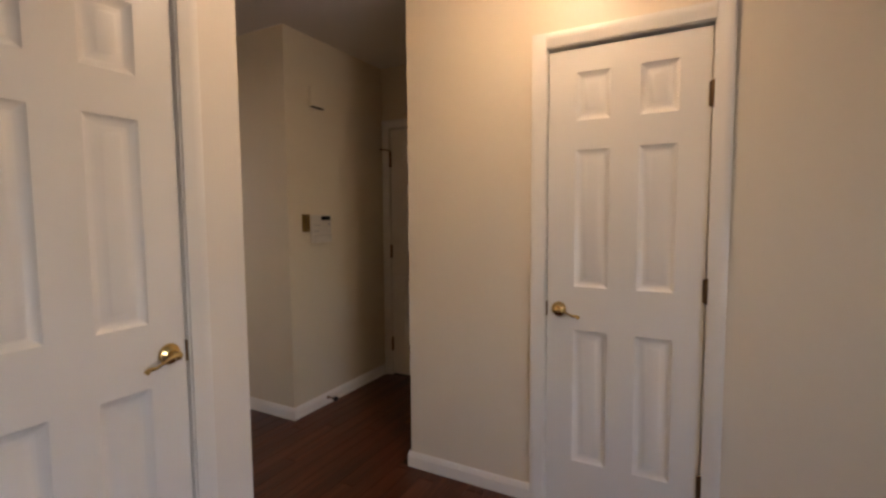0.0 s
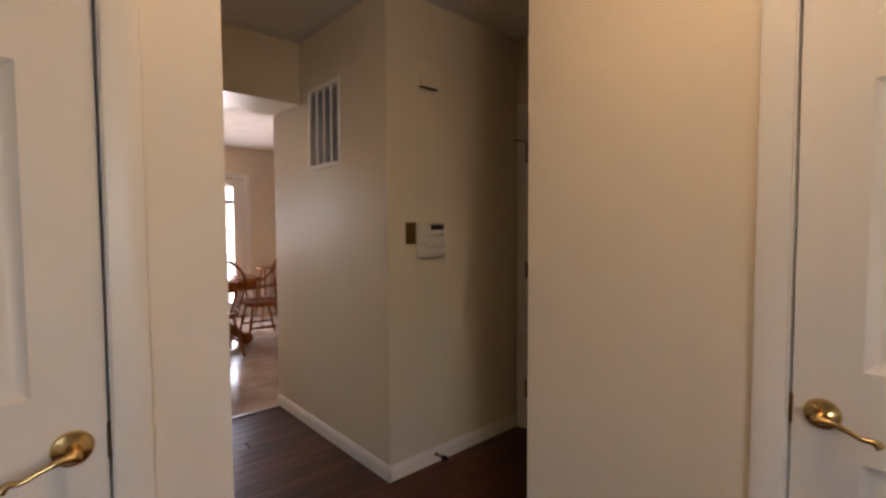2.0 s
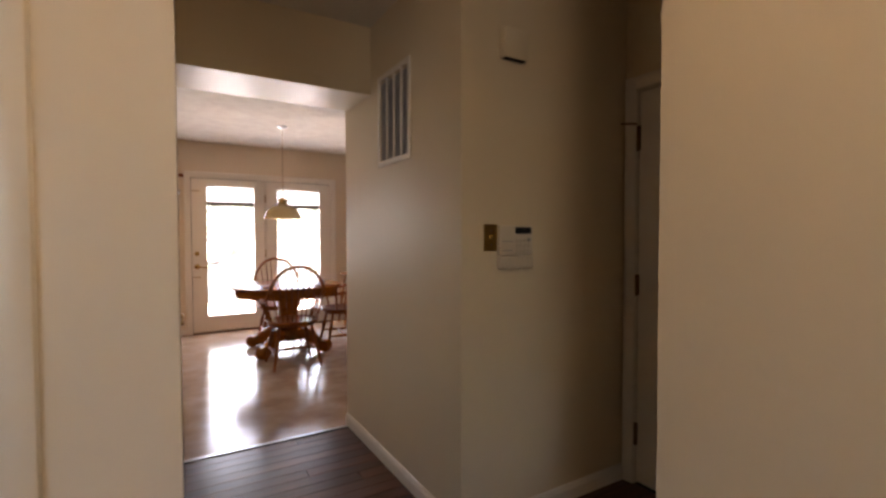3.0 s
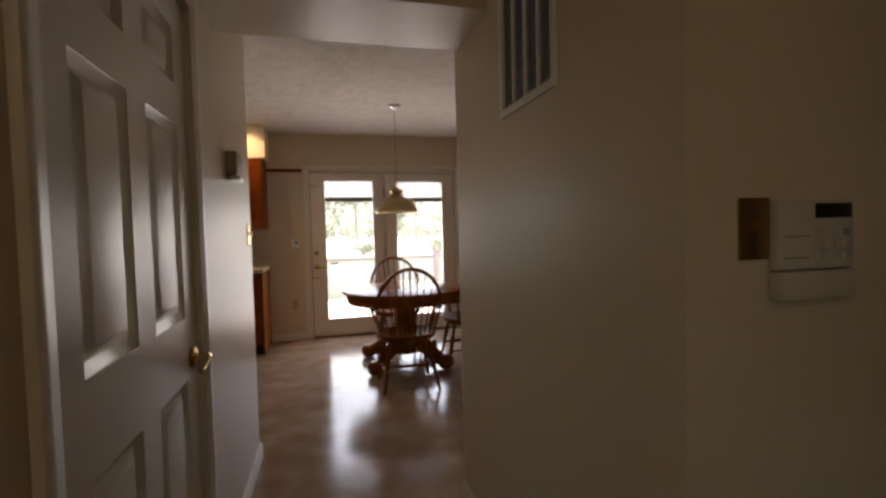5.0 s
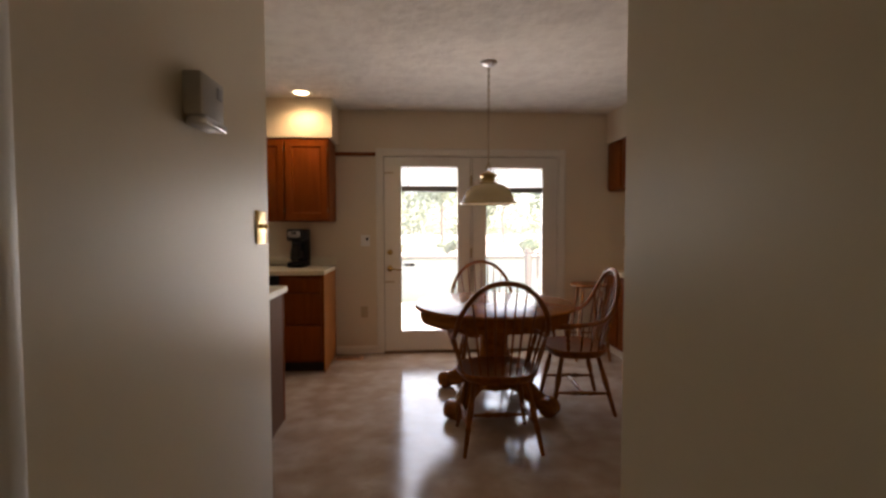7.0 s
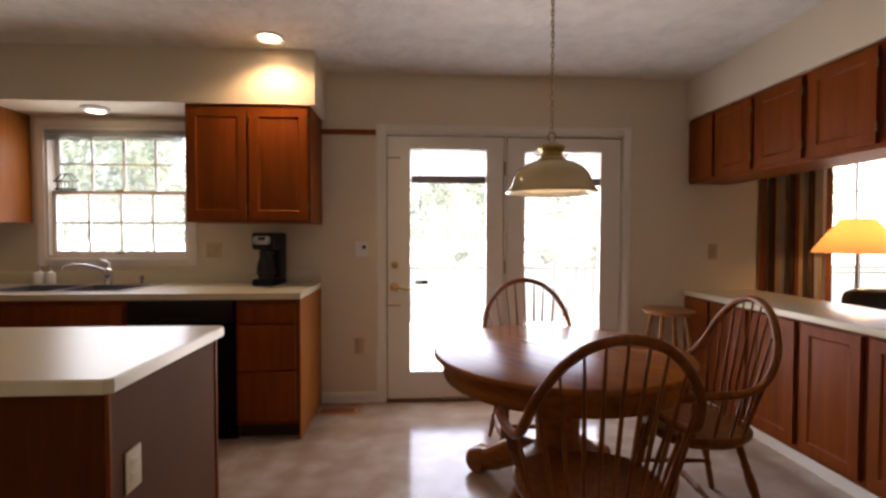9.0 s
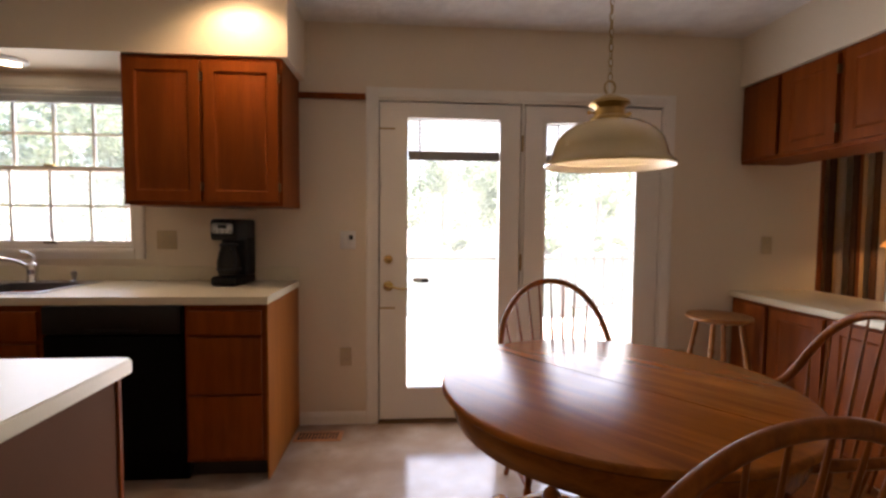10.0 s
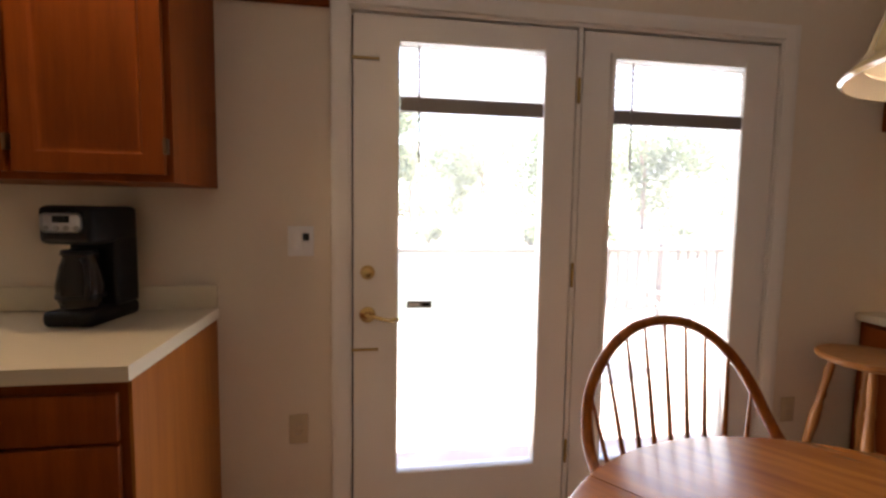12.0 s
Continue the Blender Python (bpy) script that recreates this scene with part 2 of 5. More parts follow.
CURTB = mat("curtain_brown", (0.085, 0.04, 0.022), 0.85, spots=((8, 0.3, (0.06, 0.028, 0.016)),), bump=0.3, bump_scale=300)
CURTG = mat("curtain_blue_grey", (0.42, 0.38, 0.36), 0.85, spots=((8, 0.3, (0.34, 0.31, 0.30)),), bump=0.3, bump_scale=300)
LEATHER = mat("dark_leather", (0.03, 0.014, 0.01), 0.4, spots=((12, 0.4, (0.05, 0.024, 0.016)),), bump=0.3, bump_scale=120)
BULB = glow("warm_bulb", (1.0, 0.80, 0.5), 2.0)
VENTB = mat("brown_register", (0.48, 0.19, 0.07), 0.5, 0.0, spots=((30, 0.3, (0.2, 0.08, 0.035)),))
DECKM = mat("weathered_deck", (0.50, 0.45, 0.40), 0.8, spots=((6, 0.4, (0.40, 0.36, 0.32)),), vary=0.12)
RAILM = mat("deck_rail_wood", (0.20, 0.17, 0.145), 0.8, spots=((12, 0.4, (0.12, 0.08, 0.055)),))
LEAF = mat("leaf_green", (0.22, 0.28, 0.17), 0.6, spots=((2.0, 0.6, (0.28, 0.34, 0.22)), (9, 0.4, (0.19, 0.24, 0.14))))
LEAFD = mat("leaf_dark", (0.20, 0.255, 0.155), 0.6, spots=((2.0, 0.6, (0.17, 0.215, 0.125)),))
for leaf in (LEAF, LEAFD):
    # thin blades let sunlight through
    lt = leaf.node_tree
    lb = lt.nodes["Principled BSDF"]
    tr = lt.nodes.new("ShaderNodeBsdfTranslucent")
    tr.inputs[0].default_value = (0.30, 0.38, 0.20, 1)
    lm = lt.nodes.new("ShaderNodeMixShader")
    lm.inputs[0].default_value = 0.45
    lt.links.new(lb.outputs[0], lm.inputs[1])
    lt.links.new(tr.outputs[0], lm.inputs[2])
    lt.links.new(lm.outputs[0], [n for n in lt.nodes if n.type == "OUTPUT_MATERIAL"][0].inputs[0])
BARK = mat("bark", (0.26, 0.21, 0.16), 0.9, spots=((15, 0.5, (0.18, 0.14, 0.11)),), bump=0.6, bump_scale=40)
GRASS = mat("lawn", (0.11, 0.15, 0.045), 0.9, spots=((0.6, 0.6, (0.15, 0.17, 0.06)), (8, 0.5, (0.07, 0.1, 0.03))))
STONEW = mat("pale_stone", (0.58, 0.55, 0.50), 0.8, spots=((3, 0.4, (0.48, 0.45, 0.4)), (14, 0.3, (0.66, 0.63, 0.58))), bump=0.4, bump_scale=30)
MULCH = mat("garden_bed", (0.42, 0.36, 0.30), 0.9, spots=((8, 0.5, (0.3, 0.25, 0.2)),))
for _m in (LEAF, LEAFD, BLIND):
    # leaves and blind slats let light through
    _n = _m.node_tree
    _p = _n.nodes["Principled BSDF"]
    _t = _n.nodes.new("ShaderNodeBsdfTranslucent")
    _x = _n.nodes.new("ShaderNodeMixShader")
    _x.inputs[0].default_value = 0.85 if _m is BLIND else 0.5
    _n.links.new(_p.inputs["Base Color"].links[0].from_socket, _t.inputs[0])
    _n.links.new(_p.outputs[0], _x.inputs[1])
    _n.links.new(_t.outputs[0], _x.inputs[2])
    _n.links.new(_x.outputs[0], _n.nodes["Material Output"].inputs[0])
SHADEM = mat("lamp_shade_paper", (0.85, 0.65, 0.38), 0.8)
_b = SHADEM.node_tree.nodes["Principled BSDF"]
_b.inputs["Emission Color"].default_value = (1.0, 0.62, 0.28, 1)
_b.inputs["Emission Strength"].default_value = 0.03
_b.inputs["Transmission Weight"].default_value = 0.0

_n = SHADEM.node_tree
_t = _n.nodes.new("ShaderNodeBsdfTranslucent")
_t.inputs[0].default_value = (0.95, 0.72, 0.42, 1)
_x = _n.nodes.new("ShaderNodeMixShader")
_x.inputs[0].default_value = 0.6
_n.links.new(_b.outputs[0], _x.inputs[1])
_n.links.new(_t.outputs[0], _x.inputs[2])
_n.links.new(_x.outputs[0], _n.nodes["Material Output"].inputs[0])

# ---------------- mesh helpers ----------------
def box(bm, x0, x1, y0, y1, z0, z1):
    vs = [bm.verts.new((x, y, z)) for z in (z0, z1) for y in (y0, y1) for x in (x0, x1)]
    for f in ((0, 2, 3, 1), (4, 5, 7, 6), (0, 1, 5, 4), (2, 6, 7, 3), (0, 4, 6, 2), (1, 3, 7, 5)):
        bm.faces.new([vs[i] for i in f])
    return vs


def bbox(x0, x1, y0, y1, z0, z1, r=0.0, seg=2):
    """A box with rounded edges, as a new bmesh."""
    bm = bmesh.new()
    box(bm, x0, x1, y0, y1, z0, z1)
    if r:
        bmesh.ops.bevel(bm, geom=bm.edges[:], offset=r, segments=seg, affect="EDGES", profile=0.5)
    return bm


def lathe(profile, n=24, cap=True):
    """Profile of (radius, z), turned about z."""
    bm = bmesh.new()
    rings = []
    for r, z in profile:
        rings.append([bm.verts.new((r * math.cos(2 * math.pi * i / n), r * math.sin(2 * math.pi * i / n), z)) for i in range(n)])
    for a, b in zip(rings, rings[1:]):
        for i in range(n):
            bm.faces.new((a[i], a[(i + 1) % n], b[(i + 1) % n], b[i]))
    if cap:
        bm.faces.new(rings[0][::-1])
        bm.faces.new(rings[-1])
    bmesh.ops.recalc_face_normals(bm, faces=bm.faces[:])
    return bm


def turned(a, b, profile, n=12):
    """A turned rod from point a to point b; profile of (radius, share of its length)."""
    a, b = Vector(a), Vector(b)
    length = (b - a).length
    bm = lathe([(r, s * length) for r, s in profile], n)
    q = (b - a).to_track_quat("Z", "Y").to_matrix().to_4x4()
    bmesh.ops.transform(bm, matrix=Matrix.Translation(a) @ q, verts=bm.verts[:])
    return bm


def tube(points, r, n=8, closed=False, flat=1.0):
    """A rod swept along points; r a number or a list."""
    bm = bmesh.new()
    pts = [Vector(p) for p in points]
    rad = r if isinstance(r, (list, tuple)) else [r] * len(pts)
    rings, up = [], None
    for i, p in enumerate(pts):
        if closed:
            d = pts[(i + 1) % len(pts)] - pts[i - 1]
        else:
            d = pts[min(i + 1, len(pts) - 1)] - pts[max(i - 1, 0)]
        d.normalize()
        if up is None:
            up = Vector((0, 0, 1)) if abs(d.z) < 0.9 else Vector((0, 1, 0))
        side = d.cross(up).normalized()
        up = side.cross(d).normalized()
        rings.append([bm.verts.new(p + rad[i] * (math.cos(2 * math.pi * k / n) * side + flat * math.sin(2 * math.pi * k / n) * up)) for k in range(n)])
    pairs = list(zip(rings, rings[1:])) + ([(rings[-1], rings[0])] if closed else [])
    for a, b in pairs:
        for i in range(n):
            bm.faces.new((a[i], a[(i + 1) % n], b[(i + 1) % n], b[i]))
    if not closed:
        bm.faces.new(rings[0][::-1])
        bm.faces.new(rings[-1])
    bmesh.ops.recalc_face_normals(bm, faces=bm.faces[:])
    return bm


def smooth_path(points, steps=6):
    """Catmull-Rom through points."""
    p = [Vector(q) for q in points]
    p = [2 * p[0] - p[1]] + p + [2 * p[-1] - p[-2]]
    out = []
    for i in range(1, len(p) - 2):
        for s in range(steps):
            t = s / steps
            a, b, c, d = p[i - 1], p[i], p[i + 1], p[i + 2]
            out.append(0.5 * (2 * b + (c - a) * t + (2 * a - 5 * b + 4 * c - d) * t * t + (3 * b - a - 3 * c + d) * t ** 3))
    out.append(p[-2])
    return out


def panelled(w, h, t, cells, loops):
    """A slab 0..w, 0..t deep, 0..h high, whose front (y = 0, facing -y) carries sunk panels. cells: (x0, x1, z0, z1); loops: (inset, depth)."""
    bm = bmesh.new()
    xs = sorted({0.0, w, *[c[0] for c in cells], *[c[1] for c in cells]})
    zs = sorted({0.0, h, *[c[2] for c in cells], *[c[3] for c in cells]})
    vv = {}

    def v(x, y, z):
        k = (round(x, 5), round(y, 5), round(z, 5))
        if k not in vv:
            vv[k] = bm.verts.new(k)
        return vv[k]

    def inside(x, z):
        return any(c[0] < x < c[1] and c[2] < z < c[3] for c in cells)
    for x0, x1 in zip(xs, xs[1:]):
        for z0, z1 in zip(zs, zs[1:]):
            if not inside((x0 + x1) / 2, (z0 + z1) / 2):
                bm.faces.new((v(x0, 0, z0), v(x1, 0, z0), v(x1, 0, z1), v(x0, 0, z1)))
    for x0, x1, z0, z1 in cells:
        prev = None
        # the rim follows every cut that meets the cell's edge
        ex = [x for x in xs if x0 <= x <= x1]
        ez = [z for z in zs if z0 <= z <= z1]
        for i, dep in loops:
            X0, X1, Z0, Z1 = x0 + i, x1 - i, z0 + i, z1 - i
            fx = [X0 + (x - x0) / (x1 - x0) * (X1 - X0) for x in ex]
            fz = [Z0 + (z - z0) / (z1 - z0) * (Z1 - Z0) for z in ez]
            ring = [v(x, dep, Z0) for x in fx[:-1]] + [v(X1, dep, z) for z in fz[:-1]] + [v(x, dep, Z1) for x in fx[:0:-1]] + [v(X0, dep, z) for z in fz[:0:-1]]
            if prev:
                for k in range(len(ring)):
                    n = (k + 1) % len(ring)
                    bm.faces.new((prev[k], prev[n], ring[n], ring[k]))
            prev = ring
        bm.faces.new(prev)
    b = [v(0, t, 0), v(w, t, 0), v(w, t, h), v(0, t, h)]
    bm.faces.new(b[::-1])
    bm.faces.new([v(x, 0, 0) for x in xs[::-1]] + [b[0], b[1]])
    bm.faces.new([v(x, 0, h) for x in xs] + [b[2], b[3]])
    bm.faces.new([v(0, 0, z) for z in zs] + [b[3], b[0]])
    bm.faces.new([v(w, 0, z) for z in zs[::-1]] + [b[1], b[2]])
    bmesh.ops.recalc_face_normals(bm, faces=bm.faces[:])
    return bm


def moved(bm, m):
    bmesh.ops.transform(bm, matrix=m, verts=bm.verts[:])
    return bm


def shade(me, angle=40):
    """Smooth faces, with edges sharper than the angle kept."""
    for p in me.polygons:
        p.use_smooth = True
    me.set_sharp_from_angle(angle=radians(angle))


def mesh_of(name, bm, material, smooth=True):
    me = bpy.data.meshes.new(name)
    bm.to_mesh(me)
    bm.free()
    if smooth:
        shade(me)
    me.materials.append(material)
    return me


def part(name, bm, material, parent=None, label="", smooth=True):
    """Links a bmesh as one mesh object under a thing or a part."""
    ob = new(name, mesh_of(name, bm, material, smooth))
    ob.parent = parent
    if label:
        tagged(ob, label)
    return ob


def thing(name, m, label, category, group="", kind=""):
    """An empty at a thing's base, for its parts."""
    ob = new(name)
    ob.empty_display_size = 0.1
    ob.matrix_basis = m
    return tagged(ob, label, category, group, kind)


def structure(name, bm, material, label, category, smooth=False):
    bmesh.ops.remove_doubles(bm, verts=bm.verts[:], dist=0.0001)
    ob = part(name, bm, material, None, "", smooth)
    return tagged(ob, label, category, kind="structure")


def wall_x(bm, y0, y1, x0, x1, z0, z1, holes=()):
    """A wall that runs along x from x0 to x1, y0..y1 thick, with holes (x0, x1, z0, z1)."""
    cuts = sorted({x0, x1, *[h[0] for h in holes], *[h[1] for h in holes]})
    for a, b in zip(cuts, cuts[1:]):
        hs = sorted([h for h in holes if h[0] < (a + b) / 2 < h[1]], key=lambda h: h[2])
        z = z0
        for h in hs:
            if h[2] > z:
                box(bm, a, b, y0, y1, z, h[2])
            z = h[3]
        if z < z1:
            box(bm, a, b, y0, y1, z, z1)


def wall_y(bm, x0, x1, y0, y1, z0, z1, holes=()):
    cuts = sorted({y0, y1, *[h[0] for h in holes], *[h[1] for h in holes]})
    for a, b in zip(cuts, cuts[1:]):
        hs = sorted([h for h in holes if h[0] < (a + b) / 2 < h[1]], key=lambda h: h[2])
        z = z0
        for h in hs:
            if h[2] > z:
                box(bm, x0, x1, a, b, z, h[2])
            z = h[3]
        if z < z1:
            box(bm, x0, x1, a, b, z, z1)


# ---------------- structure ----------------
CE = 2.51
KY = 8.03          # face of the kitchen's back wall
FY = 8.36          # face of the family room's back wall
LX, RX = 1.245, 2.274   # faces of the hall's walls
DH = 2.03         # door openings
DW6 = 0.62         # closet doors


def bme():
    return bmesh.new()


b = bme(); box(b, -2.7, 3.52, -2.7, 4.205, -0.12, -0.012); structure("floor_hall", b, DARKGAP, "dark subfloor under the plank floor of the hall", "floor")
b = bme(); box(b, -2.7, 7.1, 4.205, 8.6, -0.12, 0.0); structure("floor_kitchen", b, VINYL, "glossy mottled brown sheet vinyl kitchen floor", "floor")
b = bme(); box(b, -2.7, 7.1, 4.2, 8.6, CE, CE + 0.12); structure("ceiling_kitchen", b, CEIL, "off-white stamped texture plaster kitchen ceiling", "ceiling")
b = bme(); box(b, -2.7, 3.52, -2.7, 4.2, CE, CE + 0.12); structure("ceiling_hall", b, CEILH, "plain off-white painted hall ceiling", "ceiling")

b = bme(); wall_y(b, LX - 0.12, LX, 2.07, 4.985, 0, CE, [(2.943, 3.807, 0, DH + 0.012)]); structure("wall_hall_left", b, WALLH, "hall wall with a door opening, paint darkened for the dim hall", "wall")
b = bme(); wall_x(b, 1.95, 2.07, -2.6, LX, 0, CE, [(0.398, 1.042, 0, DH + 0.012)]); structure("wall_front_left", b, WALLW, "off-white painted wall around a closet door", "wall")
b = bme(); wall_y(b, 2.16, 2.28, -2.6, 1.85, 0, CE, [(0.503, 1.147, 0, DH + 0.012)]); structure("wall_front_right", b, WALL, "cream painted wall around a narrow closet door", "wall")
b = bme(); wall_x(b, 1.73, 1.85, 2.28, 3.42, 0, CE); structure("wall_entry_south", b, WALLH, "side wall of the entry nook, paint darkened for the dim hall", "wall")
b = bme(); wall_y(b, 3.30, 3.42, 1.85, 2.94, 0, CE, [(1.933, 2.762, 0, DH + 0.012)]); structure("wall_entry_east", b, WALLH, "wall around the entry door, paint darkened for the dim hall", "wall")
b = bme(); wall_x(b, 2.82, 2.94, RX, 3.30, 0, CE); structure("wall_entry_north", b, WALLH, "wall with the alarm panel, paint darkened for the dim hall", "wall")
b = bme(); wall_y(b, RX, RX + 0.12, 2.94, 4.25, 0, CE, [(3.29, 3.65, 1.70, 2.15)]); structure("wall_hall_right", b, WALLH, "hall wall with a return air vent, paint darkened for the dim hall", "wall")
b = bme(); box(b, LX, RX, 3.80, 4.205, 2.12, CE); structure("header_beam", b, WALLH, "dropped header over the hall end, paint darkened for the dim hall", "header")
b = bme(); wall_x(b, 4.13, 4.25, RX + 0.12, 7.1, 0, CE); structure("wall_kitchen_south", b, WALLK, "cream painted near wall of kitchen and family room", "wall")
b = bme(); wall_x(b, 4.865, 4.985, -2.6, LX - 0.12, 0, CE); structure("wall_kitchen_southwest", b, WALLK, "cream painted near wall behind the island", "wall")
b = bme(); wall_x(b, KY, KY + 0.14, -2.6, 4.45, 0, CE, [(-0.985, 0.03, 1.115, 2.07), (1.485, 3.345, 0, 2.065)]); structure("wall_north", b, WALLK, "cream painted back wall with sink window and patio doors", "wall")
b = bme(); wall_y(b, 4.33, 4.45, KY + 0.14, FY + 0.14, 0, CE); wall_x(b, FY, FY + 0.14, 4.45, 7.1, 0, CE, [(5.33, 6.43, 0.55, 2.1)]); structure("wall_family_north", b, WALLK, "cream painted family room wall with a window", "wall")
b = bme(); wall_y(b, -2.7, -2.6, -2.6, 8.17, 0, CE); structure("wall_west", b, WALLK, "plain cream painted wall", "wall")
b = bme(); wall_y(b, 7.1, 7.2, 4.13, 8.5, 0, CE); structure("wall_east", b, WALLK, "plain cream painted family room wall", "wall")
b = bme(); wall_x(b, -2.7, -2.6, -2.7, 3.52, 0, CE, [(-1.6, -0.2, 0.6, 2.05)]); structure("wall_south", b, WALL, "cream painted wall with a window", "wall")
# unseen walls added behind the closet, closet door, hall door and entry door against light leaks
b = bme(); wall_x(b, 2.9, 3.0, -0.2, LX - 0.12, 0, CE); wall_x(b, 2.07, 2.17, -0.2, -0.1, 0, CE); wall_y(b, 3.42, 3.52, -2.6, 2.94, 0, CE); structure("wall_light_block", b, WALL, "unseen wall added behind closed doors to block sky light", "wall")

# soffits
b = bme(); box(b, -2.6, 1.046, 7.625, KY, 2.150, CE); structure("soffit_sink_wall", b, WALLK, "cream painted soffit above the sink wall cabinets", "soffit")
b = bme(); box(b, 3.855, 4.24, 5.2, KY, 2.192, CE); structure("soffit_peninsula", b, WALLK, "cream painted soffit above the hanging cabinets", "soffit")


# ---------------- baseboards and casings ----------------
def base_profile(length):
    """A baseboard along +x at y = 0, facing -y."""
    prof = [(0, 0), (-0.014, 0), (-0.014, 0.055), (-0.010, 0.066), (-0.006, 0.075), (0, 0.08)]
    bm = bmesh.new()
    a = [bm.verts.new((0, y, z)) for y, z in prof]
    c = [bm.verts.new((length, y, z)) for y, z in prof]
    for i in range(len(prof) - 1):
        bm.faces.new((a[i], c[i], c[i + 1], a[i + 1]))
    bm.faces.new(a), bm.faces.new(c[::-1])
    bmesh.ops.recalc_face_normals(bm, faces=bm.faces[:])
    return bm


def baseboard(x, y, turn, length):
    ob = part("baseboard", moved(base_profile(length), pose(x, y, 0.001, 0, 0, turn)), WHITE, None, "", False)
    tagged(ob, "white painted moulded baseboard along the wall", "baseboard", kind="structure")


baseboard(1.095, 1.95, 0, 0.164)
baseboard(LX, 1.936, 90, 0.951)
baseboard(LX, 3.864, 90, 1.135)
baseboard(LX + 0.014, 4.985, 180, 0.3)
baseboard(-2.0, 1.95, 0, 2.345)
baseboard(2.16, 1.864, -90, 0.664)
baseboard(2.16, 0.45, -90, 2.4)
baseboard(RX - 0.014, 2.82, 0, 3.30 - RX + 0.014)
baseboard(RX, 4.25, -90, 1.444)
baseboard(1.005, KY, 0, 0.42)
baseboard(3.41, KY, 0, 0.44)


def casing_leg(h, w=0.062):
    """An upright door casing: stepped and rounded, front at y = 0 towards -y, x 0..w."""
    prof = [(0, 0), (0, -0.010), (0.006, -0.013), (0.020, -0.013), (0.030, -0.017), (w - 0.008, -0.019), (w - 0.002, -0.016), (w, -0.010), (w, 0)]
    bm = bmesh.new()
    a = [bm.verts.new((x, y, 0)) for x, y in prof]
    c = [bm.verts.new((x, y, h)) for x, y in prof]
    for i in range(len(prof) - 1):
        bm.faces.new((a[i], a[i + 1], c[i + 1], c[i]))
    bm.faces.new(a), bm.faces.new(c[::-1])
    bmesh.ops.recalc_face_normals(bm, faces=bm.faces[:])
    return bm


def casing(m, w, h, label):
    """Casing and jamb round an opening w wide, h high; m: its lower left corner on the wall's face (front towards -y)."""
    t = thing("door_casing", m, label, "door casing", kind="structure")
    part("jamb_leg", bbox(-0.0115, 0.0, 0.0, 0.118, 0, h), WHITE, t, smooth=False)
    part("jamb_leg", bbox(w, w + 0.0115, 0.0, 0.118, 0, h), WHITE, t, smooth=False)
    part("jamb_head", bbox(-0.0115, w + 0.0115, 0.0, 0.118, h + 0.0005, h + 0.0115), WHITE, t, smooth=False)
    part("casing_leg", moved(casing_leg(h + 0.066), pose(-0.004, 0, 0) @ Matrix.Diagonal((-1, 1, 1, 1))), WHITE, t)
    part("casing_leg", moved(casing_leg(h + 0.066), pose(w + 0.004, 0, 0)), WHITE, t)
    part("casing_head", moved(casing_leg(w + 0.008), Matrix.Translation((-0.004, 0, h + 0.004)) @ Matrix(((0, 0, 1, 0), (0, 1, 0, 0), (1, 0, 0, 0), (0, 0, 0, 1)))), WHITE, t)
    return t


SIX = [(0.002, 0.002), (0.021, 0.0135), (0.025, 0.014), (0.045, 0.003), (0.050, 0.002)]


def six_panel(name, m, w, hinge_right, label, lever=True, lift=0.0):
    """A moulded six-panel door, front towards -y, 0..w wide; levers point away from the edge."""
    h = DH - 0.022
    st = 0.116
    pw = (w - 2 * st - 0.112) / 2
    cells = []
    for x in (st, w - st - pw):
        cells += [(x, x + pw, 0.225 + lift, 0.815 + lift), (x, x + pw, 1.005 + lift, 1.590 + lift), (x, x + pw, 1.712 + lift, 1.910)]
    t = thing(name, m, label, "door", kind="structure")
    part("door_leaf", moved(panelled(w - 0.008, h, 0.034, cells, [(0, 0)] + [(i * min(1.1, pw / 0.138), d) for i, d in SIX]), pose(0.004, 0.004, 0.010)), DOORW, t)
    hx = w if hinge_right else 0
    for z in (0.25, 1.03, 1.77):
        b = lathe([(0.0, -0.052), (0.004, -0.05), (0.0075, -0.045), (0.0075, 0.045), (0.004, 0.05), (0.0, 0.052)], 10)
        box(b, -0.013, 0.011, 0.0, 0.0075, -0.045, 0.045)
        part("hinge", moved(b, pose(hx, -0.006, z)), BRONZE, t, "dark bronze door hinge")
    if lever:
        kx = 0.058 if hinge_right else w - 0.058
        s = 1 if hinge_right else -1
        k = part("handle", moved(lathe([(0.001, 0.0), (0.032, 0.0), (0.033, 0.004), (0.030, 0.010), (0.020, 0.014), (0.014, 0.018), (0.012, 0.036), (0.013, 0.050), (0.008, 0.054), (0.001, 0.055)], 24), pose(kx, 0.003, 0.913, 90)), BRASS, t, "polished brass lever handle")
        pts = smooth_path([(kx, -0.046, 0.913), (kx + s * 0.02, -0.050, 0.914), (kx + s * 0.045, -0.050, 0.906), (kx + s * 0.068, -0.048, 0.896), (kx + s * 0.086, -0.046, 0.895), (kx + s * 0.096, -0.045, 0.886)])
        n = len(pts)
        part("lever", tube(pts, [0.0095 - 0.0045 * math.sin(math.pi * i / (n - 1)) - (0.003 if i == n - 1 else 0) for i in range(n)], 10), BRASS, k)
        part("strike_plate", bbox(-0.004 if hinge_right else w - 0.006, 0.006 if hinge_right else w + 0.004, -0.002, 0.01, 0.878, 0.943), BRONZE, t, "dark strike plate")
    return t


# closet door in the wall that faces the walker's start
casing(pose(0.41, 1.95, 0), DW6, DH, "white moulded casing around the closet door")
